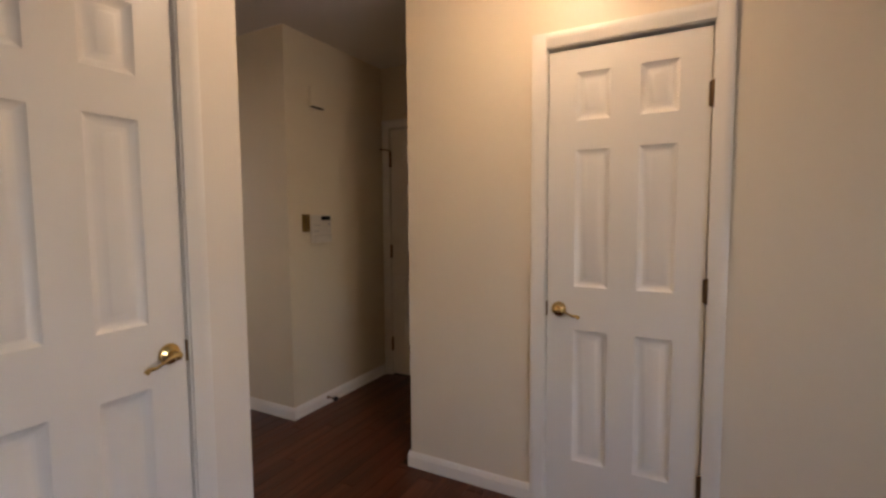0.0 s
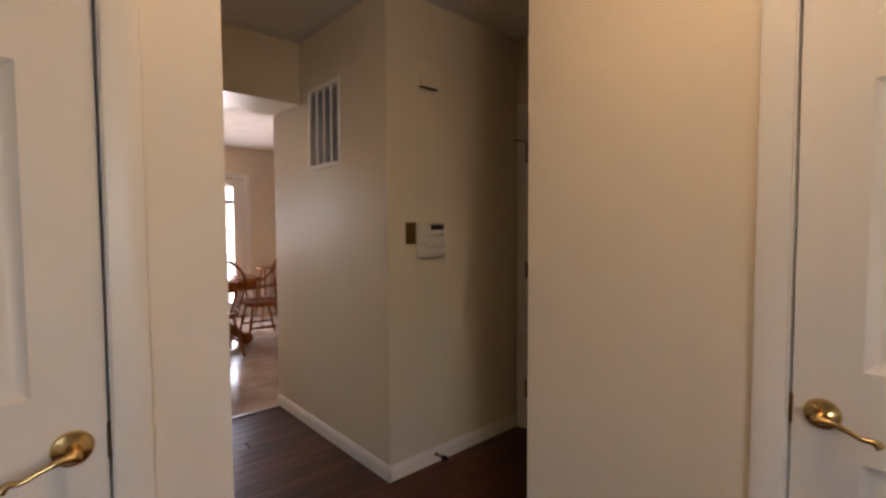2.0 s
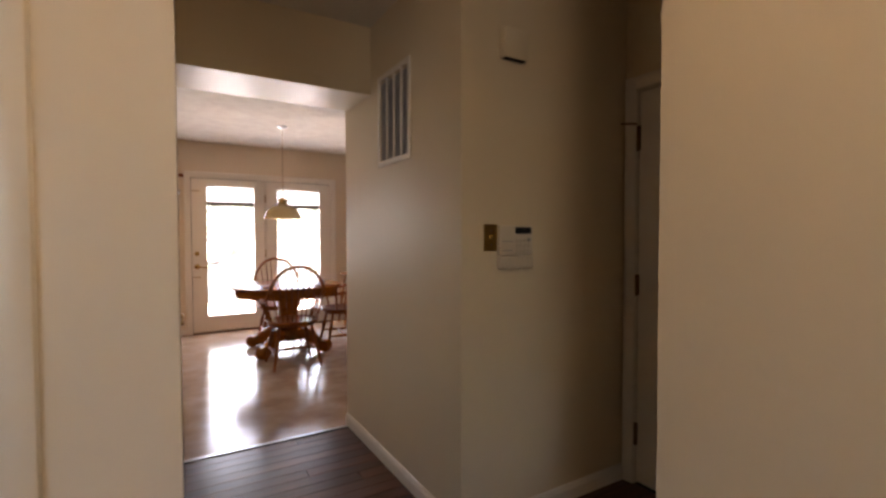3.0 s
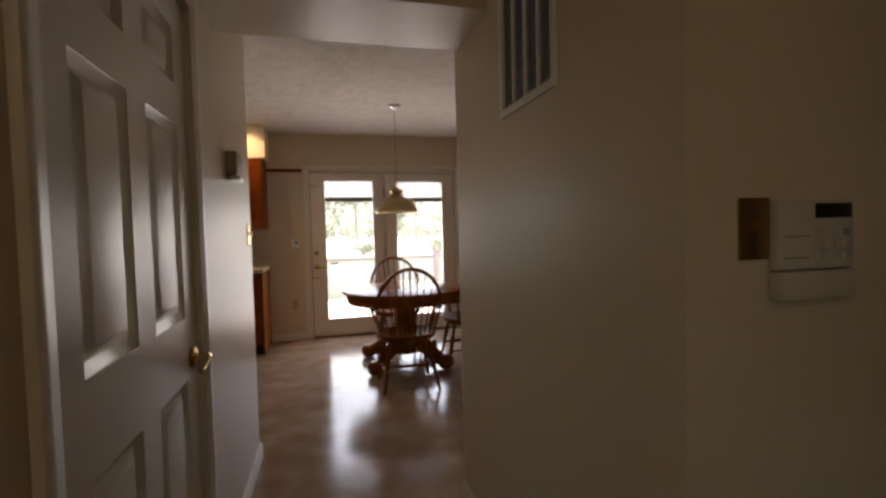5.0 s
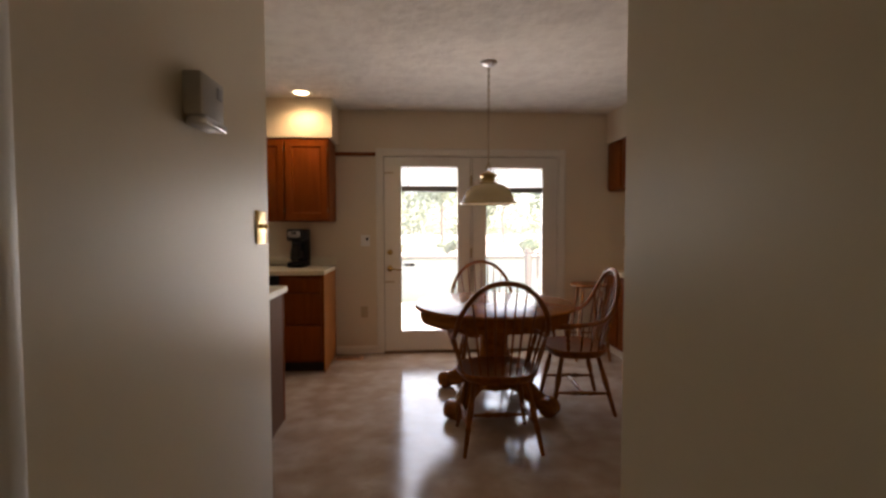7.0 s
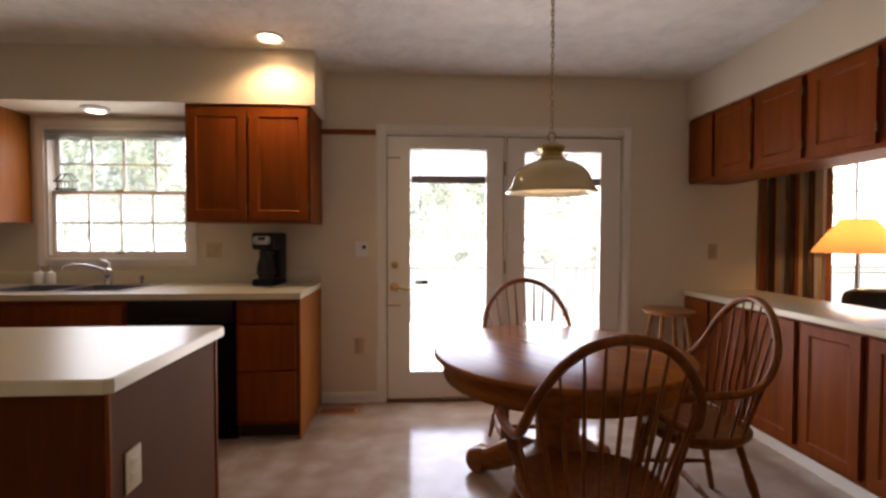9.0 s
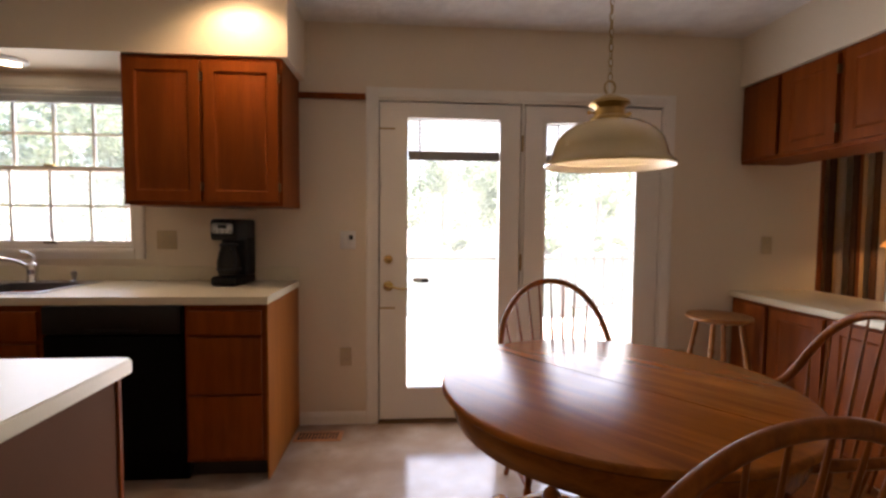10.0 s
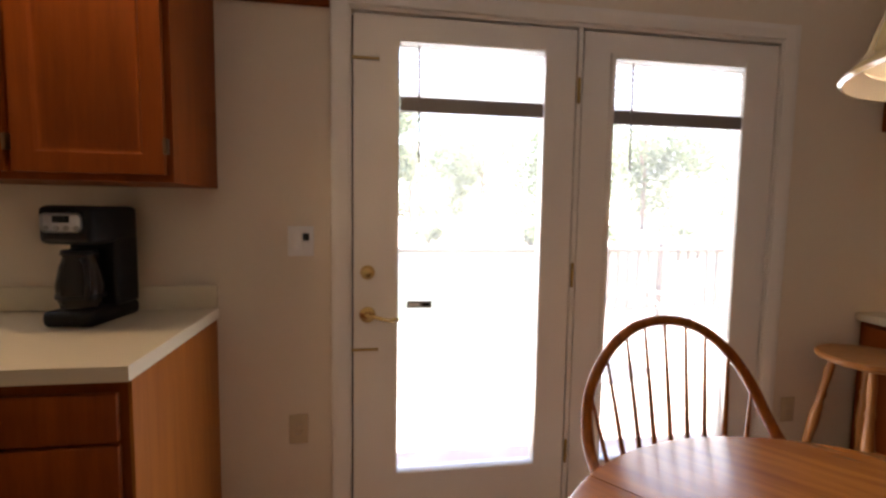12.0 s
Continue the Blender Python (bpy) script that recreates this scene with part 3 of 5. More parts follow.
six_panel("door_1", pose(0.41, 1.958, 0.0), DW6, False, "closed white six-panel closet door with a brass lever")
# narrow closet door on the other wall
casing(pose(2.16, 1.135, 0, 0, 0, -90), DW6, DH, "white moulded casing around the narrow closet door")
six_panel("door_2", pose(2.168, 1.135, 0, 0, 0, -90), DW6, True, "closed narrow white six-panel door with a brass lever")
# hall door
casing(pose(LX, 2.955, 0, 0, 0, 90), 0.84, DH, "white moulded casing around the hall door")
six_panel("door_3", pose(LX - 0.008, 2.955, 0, 0, 0, 90), 0.84, False, "closed white six-panel hall door with a brass lever", lift=0.03)
# entry door
casing(pose(3.30, 2.750, 0, 0, 0, -90), 0.805, DH, "white moulded casing around the entry door")
d4 = six_panel("door_4", pose(3.30 + 0.008, 2.750, 0, 0, 0, -90), 0.805, False, "closed white six-panel entry door in a dim nook", lever=False)
for z in (0.27, 1.04, 1.80):
    part("hinge", bbox(-0.010, 0.012, -0.012, 0.002, z - 0.05, z + 0.05, 0.003), BRONZE, d4, "dark bronze door hinge")
part("hinge_pin_stop", tube([(0.0, -0.014, 1.858), (-0.03, -0.05, 1.86), (-0.05, -0.075, 1.86)], 0.005), BRONZE, d4, "dark bronze hinge-pin door stop")

# return air vent
vent = thing("return_air_vent", pose(RX, 3.665, 1.690, 0, 0, -90), "grey louvred return air vent in white frame on wall", "air vent")
VW, VH = 0.40, 0.485
b = bme()
for a in ((-0.012, VW - 0.012, -0.008, 0.0, -0.012, 0.014), (-0.012, VW - 0.012, -0.008, 0.0, VH - 0.022, VH + 0.004), (-0.012, 0.012, -0.008, 0.0, 0.014, VH - 0.022), (VW - 0.036, VW - 0.012, -0.008, 0.0, 0.014, VH - 0.022)):
    box(b, *a)
part("frame", b, WHITE, vent, smooth=False)
part("backing", bbox(0.0, VW - 0.02, 0.022, 0.03, 0.0, VH - 0.01), GRILLE, vent, smooth=False)
for i in range(4):
    x0 = 0.014 + i * 0.090
    b = bme()
    for k in range(32):
        z = 0.020 + k * 0.0134
        vs = [b.verts.new(p) for p in ((x0, 0.001, z), (x0 + 0.082, 0.001, z), (x0 + 0.082, 0.008, z + 0.0128), (x0, 0.008, z + 0.0128), (x0, 0.002, z - 0.0012), (x0 + 0.082, 0.002, z - 0.0012), (x0 + 0.082, 0.009, z + 0.0116), (x0, 0.009, z + 0.0116))]
        for f in ((0, 1, 2, 3), (7, 6, 5, 4), (0, 4, 5, 1), (3, 2, 6, 7)):
            b.faces.new([vs[j] for j in f])
    part("louvre_bank", b, GRILLE, vent, smooth=False)
for i in range(1, 4):
    x0 = 0.014 + i * 0.090 - 0.008
    part("mullion", bbox(x0, x0 + 0.008, -0.006, 0.012, 0.014, VH - 0.022), WHITE, vent, smooth=False)


def plate(name, m, w, h, material, label, category, toggles=(), holes=()):
    """A wall plate, its face towards -y, centred on m."""
    t = thing(name, m, label, category)
    part("plate", bbox(-w / 2, w / 2, -0.006, 0.0, -h / 2, h / 2, 0.0025), material, t)
    for x, z in toggles:
        part("toggle", moved(bbox(-0.004, 0.004, -0.016, 0.0, -0.006, 0.010, 0.0015), pose(x, -0.005, z, -15)), material, t)
        for dz in (-0.03, 0.03):
            part("screw", moved(lathe([(0.0, 0.0), (0.003, 0.0), (0.003, 0.001), (0.0, 0.0015)], 8), pose(x, -0.006, z + dz, 90)), GREYP, t)
    for x, z in holes:
        s = part("socket", bbox(x - 0.017, x + 0.017, -0.008, -0.004, z - 0.014, z + 0.014, 0.002), material, t)
        for dx in (-0.006, 0.006):
            part("slot", bbox(x + dx - 0.001, x + dx + 0.001, -0.0084, -0.007, z - 0.004, z + 0.005), GREYP, s)
    return t


# entry nook wall
plate("light_switch", pose(2.420, 2.82, 1.283), 0.070, 0.115, BRASSD, "aged brass single light switch plate on the cream wall", "light switch", [(0, 0)])
kp = thing("alarm_panel", pose(2.455, 2.82, 1.15), "white wall alarm keypad with dark display and lower flap", "alarm panel")
part("body", bbox(0.0, 0.185, -0.024, 0.0, 0.055, 0.185, 0.005), KEYP, kp)
part("flap", bbox(0.0, 0.185, -0.030, -0.002, 0.0, 0.052, 0.004), KEYP, kp)
part("display", bbox(0.085, 0.175, -0.026, -0.02, 0.150, 0.178, 0.002), BLACKP, kp, "dark keypad display")
for r in range(3):
    for c in range(4):
        part("button", bbox(0.088 + c * 0.022, 0.104 + c * 0.022, -0.027, -0.023, 0.072 + r * 0.022, 0.086 + r * 0.022, 0.002), GREYP if r == 2 and c == 3 else KEYP, kp)
for r in range(2):
    part("printed_line", bbox(0.012, 0.07, -0.0245, -0.0235, 0.075 + r * 0.04, 0.079 + r * 0.04), GREYP, kp)
ch = thing("door_chime", pose(2.535, 2.82, 2.052), "cream doorbell chime box high on the wall", "door chime")
part("cover", bbox(-0.065, 0.065, -0.035, 0.0, 0.0, 0.13, 0.006), WALLH, ch)
# near-black strip stands for the shadow beneath the chime
part("under_shade", bbox(-0.055, 0.055, -0.030, -0.006, -0.002, 0.004), DARKGAP, ch, "dark strip drawn for the shade under the cover")
ds = thing("door_stop", pose(2.575, 2.806, 0.05), "dark bumper door stop on the baseboard", "door stop")
part("stem", turned((0, 0, 0), (0.0, -0.06, 0.0), [(0.012, 0), (0.006, 0.1), (0.006, 0.9), (0.008, 1)]), BRONZE, ds)
part("bumper", turned((0, -0.055, 0), (0.0, -0.085, 0.0), [(0.012, 0), (0.016, 0.2), (0.016, 0.8), (0.010, 1)]), BLACKP, ds)

# hall wall by the kitchen
tb = thing("thermostat", pose(LX, 4.405, 1.565, 0, 0, 90), "beige wall thermostat box with a clear lower cover", "thermostat")
part("body", bbox(-0.06, 0.075, -0.045, 0.0, 0.0, 0.103, 0.006), PUTTY, tb)
part("dial_window", bbox(0.03, 0.06, -0.047, -0.04, 0.058, 0.088, 0.002), GREYP, tb)
part("cover", bbox(-0.055, 0.07, -0.055, -0.004, -0.022, -0.002, 0.004), STEEL, tb)
plate("light_switch", pose(LX, 4.900, 1.300, 0, 0, 90), 0.118, 0.118, BRASS, "polished brass double light switch plate on the cream wall", "light switch", [(-0.023, 0), (0.023, 0)])

# threshold strip between hall and kitchen
b = bme(); box(b, LX, RX, 4.196, 4.226, -0.004, 0.006)
bmesh.ops.bevel(b, geom=b.edges[:], offset=0.003, segments=2, affect="EDGES")
structure("trim", b, STEEL, "worn metal threshold strip between the two floors", "threshold")
b = bme(); box(b, LX, RX, 4.186, 4.196, -0.004, 0.003); structure("trim", b, DARKGAP, "dark joint beside the threshold strip", "threshold")

# ---------------- patio doors ----------------
pd = thing("patio_door_frame", pose(1.485, KY, 0), "white painted patio door frame with casing", "door frame", kind="structure")
part("jamb_leg", bbox(0.0, 0.010, 0.0, 0.14, 0.0, 2.05), WHITE, pd, smooth=False)
part("jamb_leg", bbox(1.85, 1.86, 0.0, 0.14, 0.0, 2.05), WHITE, pd, smooth=False)
part("mullion", bbox(0.918, 0.935, 0.004, 0.14, 0.0, 2.05), WHITE, pd, smooth=False)
part("jamb_head", bbox(0.0, 1.86, 0.0, 0.14, 2.05, 2.065), WHITE, pd, smooth=False)
part("casing_leg", moved(casing_leg(2.125, 0.066), Matrix.Diagonal((-1, 1, 1, 1))), WHITE, pd)
part("casing_leg", moved(casing_leg(2.125, 0.066), pose(1.86, 0, 0)), WHITE, pd)
part("casing_head", moved(casing_leg(1.86, 0.06), Matrix.Translation((0, 0, 2.065)) @ Matrix(((0, 0, 1, 0), (0, 1, 0, 0), (1, 0, 0, 0), (0, 0, 0, 1)))), WHITE, pd)
part("sill", bbox(0.01, 1.85, -0.02, 0.16, 0.0, 0.018, 0.004), BRONZE, pd, "dark metal door sill")


def glazed_door(name, x, w, gx0, gx1, gz0, gz1, label):
    """A door leaf with one tall pane in a raised frame and a raised blind."""
    t = thing(name, pose(x, KY, 0.02), label, "door", kind="structure")
    h = 2.026
    gx0, gx1, gz0, gz1 = gx0 - x, gx1 - x, gz0 - 0.02, gz1 - 0.02
    b = bme()
    y0, y1 = 0.006, 0.050
    box(b, 0.007, gx0, y0, y1, 0, h - 0.006), box(b, gx1, w - 0.007, y0, y1, 0, h - 0.006)
    box(b, gx0, gx1, y0, y1, 0, gz0), box(b, gx0, gx1, y0, y1, gz1, h - 0.006)
    part("door_leaf", b, DOORW, t, smooth=False)
    b2 = bme()
    box(b2, -0.006, 0.02, 0.052, 0.062, 0, h + 0.01), box(b2, w - 0.02, w + 0.006, 0.052, 0.062, 0, h + 0.01), box(b2, 0.02, w - 0.02, 0.052, 0.062, h - 0.02, h + 0.01), box(b2, 0.02, w - 0.02, 0.052, 0.062, -0.004, 0.02)
    part("weatherstrip", b2, DARKGAP, t, "dark weatherstrip behind the leaf", smooth=False)
    e = 0.022
    b = bme()
    for a in ((gx0 - e, gx0, gz0 - e, gz1 + e), (gx1, gx1 + e, gz0 - e, gz1 + e)):
        box(b, a[0], a[1], -0.004, 0.006, a[2], a[3])
    for a in ((gz0 - e, gz0), (gz1, gz1 + e)):
        box(b, gx0, gx1, -0.004, 0.006, a[0], a[1])
    bmesh.ops.bevel(b, geom=b.edges[:], offset=0.003, segments=2, affect="EDGES")
    part("glazing_frame", b, DOORW, t)
    g = part("pane", bbox(gx0 - 0.004, gx1 + 0.004, 0.026, 0.031, gz0 - 0.004, gz1 + 0.004), GLASS, t, smooth=False)
    g.visible_shadow = False
    bl = thing("window_blind", pose(x + gx0, KY, 0.02 + gz0), "white horizontal blind drawn up to the top of the pane", "blind")
    gw, top = gx1 - gx0, gz1 - gz0
    for i in range(8):
        z = top - 0.027 - i * 0.0238
        part("slat", moved(bbox(0.004, gw - 0.004, -0.0125, 0.0125, -0.0005, 0.0005), pose(0, 0.014, z, 60)), BLIND, bl, smooth=False)
    part("headrail", bbox(0.002, gw - 0.002, 0.002, 0.024, top - 0.016, top), BLIND, bl, smooth=False)
    part("bottom_rail", bbox(0.003, gw - 0.003, 0.000, 0.024, top - 0.262, top - 0.205, 0.004), BLINDR, bl, "dark stacked slats and bottom rail")
    part("wand", tube([(0.075, -0.004, top - 0.015), (0.078, -0.006, top - 0.46)], 0.0042, 6), BLINDR, bl)
    return t


gd = glazed_door("door_5", 1.495, 0.908, 1.677, 2.262, 0.225, 1.945, "white patio door with one tall glass pane and brass lever")
glazed_door("door_6", 2.420, 0.915, 2.565, 3.165, 0.215, 1.935, "fixed white patio door panel with one tall pane")
hx = 0.062
hd = part("handle", moved(lathe([(0.001, 0.0), (0.032, 0.0), (0.033, 0.004), (0.030, 0.010), (0.016, 0.014), (0.012, 0.036), (0.013, 0.050), (0.001, 0.055)], 24), pose(hx, 0.006, 0.865, 90)), BRASS, gd, "brass lever handle")
pts = smooth_path([(hx, -0.046, 0.865), (hx + 0.03, -0.050, 0.866), (hx + 0.06, -0.050, 0.858), (hx + 0.09, -0.048, 0.852), (hx + 0.11, -0.046, 0.856), (hx + 0.118, -0.045, 0.85)])
part("lever", tube(pts, 0.0085, 10), BRASS, hd)
part("deadbolt", moved(lathe([(0.001, 0.0), (0.028, 0.0), (0.029, 0.006), (0.024, 0.014), (0.018, 0.022), (0.001, 0.024)], 24), pose(hx, 0.006, 1.035, 90)), BRASS, gd, "brass deadbolt")
for z in (0.72, 1.85):
    part("surface_bolt", bbox(0.0, 0.105, -0.004, 0.006, z, z + 0.010, 0.002), BRASSD, gd, "thin brass surface bolt")
for z in (0.25, 1.02, 1.78):
    part("hinge", moved(lathe([(0.0, -0.055), (0.006, -0.05), (0.0075, -0.045), (0.0075, 0.045), (0.006, 0.05), (0.0, 0.055)], 10), pose(0.912, -0.002, z)), BRASSD, gd, "brass hinge")
st = thing("door_sticker", pose(1.715, KY + 0.022, 0.905), "small dark printed sticker on the door glass", "sticker")
part("sheet", bbox(0.0, 0.10, 0.0, 0.003, 0.0, 0.03), GREYP, st, smooth=False)
part("printed_bar", bbox(0.008, 0.05, -0.001, 0.0, 0.008, 0.022), WHITEP, st, smooth=False)
part("printed_bar", bbox(0.06, 0.092, -0.001, 0.0, 0.008, 0.022), BLACKP, st, smooth=False)


# ---------------- windows ----------------
def sash(bm_w, x0, x1, z0, z1, y, cols, rows, t, glass, st=0.026):
    b = bme()
    box(b, x0, x0 + st, y, y + 0.035, z0, z1), box(b, x1 - st, x1, y, y + 0.035, z0, z1)
    box(b, x0 + st, x1 - st, y, y + 0.035, z0, z0 + st), box(b, x0 + st, x1 - st, y, y + 0.035, z1 - st, z1)
    s = part("sash", b, bm_w, t, smooth=False)
    g0, g1, h0, h1 = x0 + st, x1 - st, z0 + st, z1 - st
    for c in range(1, cols):
        x = g0 + (g1 - g0) * c / cols
        part("muntin", bbox(x - 0.006, x + 0.006, y + 0.004, y + 0.028, h0, h1), bm_w, s, smooth=False)
    for r in range(1, rows):
        z = h0 + (h1 - h0) * r / rows
        part("muntin", bbox(g0, g1, y + 0.006, y + 0.026, z - 0.006, z + 0.006), bm_w, s, smooth=False)
    for c in range(cols):
        for r in range(rows):
            xa, xb = g0 + (g1 - g0) * c / cols, g0 + (g1 - g0) * (c + 1) / cols
            za, zb = h0 + (h1 - h0) * r / rows, h0 + (h1 - h0) * (r + 1) / rows
            p = part("pane", bbox(xa, xb, y + 0.014, y + 0.018, za, zb), glass, s, smooth=False)
            p.visible_shadow = False


def window(name, x0, x1, z0, z1, wy, cols, rows, label, glass=GLASS):
    """A double-hung window in an opening, casing on the wall's face at wy."""
    t = thing(name, pose(0, 0, 0), label, "window", kind="structure")
    zm = (z0 + z1) / 2
    b = bme()
    box(b, x0, x0 + 0.02, wy, wy + 0.13, z0, z1), box(b, x1 - 0.02, x1, wy, wy + 0.13, z0, z1)
    box(b, x0 + 0.02, x1 - 0.02, wy, wy + 0.13, z0, z0 + 0.02), box(b, x0 + 0.02, x1 - 0.02, wy, wy + 0.13, z1 - 0.02, z1)
    part("window_frame", b, WHITE, t, smooth=False)
    sash(WHITE, x0 + 0.02, x1 - 0.02, zm - 0.018, z1 - 0.02, wy + 0.075, cols, rows, t, glass)
    sash(WHITE, x0 + 0.02, x1 - 0.02, z0 + 0.02, zm + 0.018, wy + 0.035, cols, rows, t, glass)
    part("lock", bbox((x0 + x1) / 2 - 0.03, (x0 + x1) / 2 + 0.03, wy + 0.03, wy + 0.06, zm + 0.018, zm + 0.032, 0.003), BRASSD, t)
    part("sash_lift", bbox((x0 + x1) / 2 - 0.035, (x0 + x1) / 2 + 0.035, wy + 0.018, wy + 0.036, z0 + 0.03, z0 + 0.045, 0.003), BRONZE, t)
    w = 0.06
    part("casing_leg", moved(casing_leg(z1 - z0 + 2 * w, w), Matrix.Translation((x0, wy, z0 - w)) @ Matrix.Diagonal((-1, 1, 1, 1))), WHITE, t)
    part("casing_leg", moved(casing_leg(z1 - z0 + 2 * w, w), pose(x1, wy, z0 - w)), WHITE, t)
    rot = Matrix(((0, 0, 1, 0), (0, 1, 0, 0), (1, 0, 0, 0), (0, 0, 0, 1)))
    part("casing_head", moved(casing_leg(x1 - x0, w), Matrix.Translation((x0, wy, z1)) @ rot), WHITE, t)
    part("window_sill", moved(casing_leg(x1 - x0, w), Matrix.Translation((x0, wy, z0 - w)) @ rot), WHITE, t)
    return t


window("window_1", -0.985, 0.03, 1.115, 2.07, KY, 4, 2, "white double-hung window with grid panes over the sink", VEILED)
window("window_2", 5.33, 6.43, 0.55, 2.1, FY, 3, 2, "white double-hung window with grid panes and curtains")
w3 = window("window_3", -1.6, -0.2, 0.6, 2.05, -2.6, 3, 2, "white double-hung window behind the start of the walk")
w3.matrix_basis = pose(-1.8, -5.2, 0, 0, 0, 180)
bl = thing("window_blind", pose(-0.965, KY, 2.0), "raised grey blind stacked at the window head", "blind")
part("headrail", bbox(0.0, 0.975, -0.026, 0.0, 0.02, 0.05, 0.003), GREYP, bl)
for i in range(8):
    part("slat", moved(bbox(0.004, 0.971, -0.012, 0.012, -0.0012, 0.0012), pose(0, -0.014, 0.012 - i * 0.0055, 6)), GREYP, bl, smooth=False)
part("cord", tube([(0.03, -0.015, 0.02), (0.032, -0.018, -0.3), (0.03, -0.016, -0.62)], 0.0025, 6), WHITEP, bl)
bh = thing("birdhouse_ornament", pose(-0.845, KY + 0.018, 1.612), "small dark wire birdcage ornament on the window rail", "ornament")
part("base", bbox(-0.075, 0.075, -0.02, 0.02, 0.0, 0.014, 0.003), BLACKP, bh)
for i in range(6):
    x = -0.066 + i * 0.0264
    part("bar", tube([(x, 0, 0.012), (x, 0, 0.062)], 0.004, 6), BLACKP, bh)
part("eave", bbox(-0.082, 0.082, -0.02, 0.02, 0.060, 0.068, 0.002), BLACKP, bh)
part("roof_wire", tube([(-0.082, 0, 0.066), (-0.04, 0, 0.118), (0.04, 0, 0.118), (0.082, 0, 0.066)], 0.005, 6), BLACKP, bh)
part("roof_wire", tube([(-0.05, 0, 0.066), (0.0, 0, 0.118), (0.05, 0, 0.066)], 0.004, 6), BLACKP, bh)


# ---------------- cabinets ----------------
RAISED = [(0, 0), (0.004, 0.004), (0.008, 0.007), (0.016, 0.007), (0.040, 0.001)]


def cab_door(w, h, frame_w=0.055):
    return panelled(w, h, 0.020, [(frame_w, w - frame_w, frame_w, h - frame_w)], RAISED)


def cabinet(m, w, d, h, doors, label, group="", drawers=(), toe=0.0, hinges=False, back=OAK, side_mat=None):
    """A cabinet 0..w, front of its face frame at y = 0 (towards -y), d deep, h high. doors: (x0, x1, z0, z1, plain)."""
    t = thing("cabinet", m, label, "cabinet", group)
    part("body", bbox(0.001, w - 0.001, 0.0, d, toe, h), side_mat or back, t, smooth=False)
    if toe:
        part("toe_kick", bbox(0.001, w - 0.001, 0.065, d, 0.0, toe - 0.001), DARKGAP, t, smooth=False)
    for x0, x1, z0, z1, plain in doors:
        bm = bbox(0, x1 - x0, 0, 0.020, 0, z1 - z0, 0.004) if plain else cab_door(x1 - x0, z1 - z0)
        dr = part("door", moved(bm, pose(x0, -0.021, z0)), OAK, t)
        if hinges:
            for z in (z0 + 0.08, z1 - 0.08):
                part("hinge", bbox(x1 - 0.002, x1 + 0.008, -0.024, -0.002, z - 0.022, z + 0.022, 0.002), BRONZE, dr)
    for x0, x1, z0, z1 in drawers:
        part("drawer_front", moved(bbox(0, x1 - x0, 0, 0.020, 0, z1 - z0, 0.005), pose(x0, -0.021, z0)), OAK, t)
    return t


# sink wall: base units
BY = 7.395
dc = cabinet(pose(0.605, BY, 0), 0.385, KY - BY - 0.003, 0.885, [], "oak drawer base with four drawers and light oak end", "sink wall base cabinets",
        drawers=[(0.018, 0.367, 0.735, 0.855), (0.018, 0.367, 0.445, 0.725), (0.018, 0.367, 0.125, 0.435)], toe=0.10)
part("end_panel", bbox(0.3845, 0.393, 0.0, KY - BY - 0.003, 0.0, 0.885), OAKL, dc, "light oak end panel", smooth=False)
cabinet(pose(-0.93, BY, 0), 0.89, KY - BY - 0.003, 0.885, [(0.02, 0.44, 0.125, 0.70, False), (0.45, 0.87, 0.125, 0.70, False)], "oak sink base cabinet with raised panel doors", "sink wall base cabinets",
        drawers=[(0.02, 0.87, 0.715, 0.855)], toe=0.10)
cabinet(pose(-1.90, BY, 0), 0.965, KY - BY - 0.003, 0.885, [(0.02, 0.475, 0.125, 0.70, False), (0.485, 0.945, 0.125, 0.70, False)], "oak base cabinet with raised panel doors", "sink wall base cabinets",
        drawers=[(0.02, 0.945, 0.715, 0.855)], toe=0.10)
dw = thing("dishwasher", pose(-0.037, BY, 0), "black built-in dishwasher between oak base cabinets", "dishwasher")
part("body", bbox(0.003, 0.637, 0.004, 0.58, 0.10, 0.882), BLACKG, dw, smooth=False)
part("door", bbox(0.006, 0.634, -0.022, 0.004, 0.165, 0.735, 0.006), BLACKG, dw)
part("control_panel", bbox(0.006, 0.634, -0.028, 0.004, 0.745, 0.880, 0.006), BLACKP, dw)
part("handle", bbox(0.20, 0.44, -0.036, -0.026, 0.748, 0.772, 0.004), BLACKP, dw)
part("kick_plate", bbox(0.006, 0.634, 0.03, 0.05, 0.0, 0.158), BLACKG, dw, smooth=False)

# worktop with sink cut-out
SX0, SX1, SY0, SY1 = -0.99, -0.135, 7.47, 7.93
wt = thing("worktop", pose(0, 0, 0), "cream laminate worktop with low backsplash", "worktop")
b = bme()
gx, gy = (-1.93, SX0, SX1, 1.006), (7.365, SY0, SY1, KY - 0.003)
gv = {(i, j, k): b.verts.new((gx[i], gy[j], z)) for i in range(4) for j in range(4) for k, z in enumerate((0.887, 0.925))}
for i in range(3):
    for j in range(3):
        if (i, j) != (1, 1):
            for k in (0, 1):
                q = [gv[i, j, k], gv[i + 1, j, k], gv[i + 1, j + 1, k], gv[i, j + 1, k]]
                b.faces.new(q if k else q[::-1])
rim = [(0, 0), (1, 0), (2, 0), (3, 0), (3, 1), (3, 2), (3, 3), (2, 3), (1, 3), (0, 3), (0, 2), (0, 1)]
hole = [(1, 1), (1, 2), (2, 2), (2, 1)]
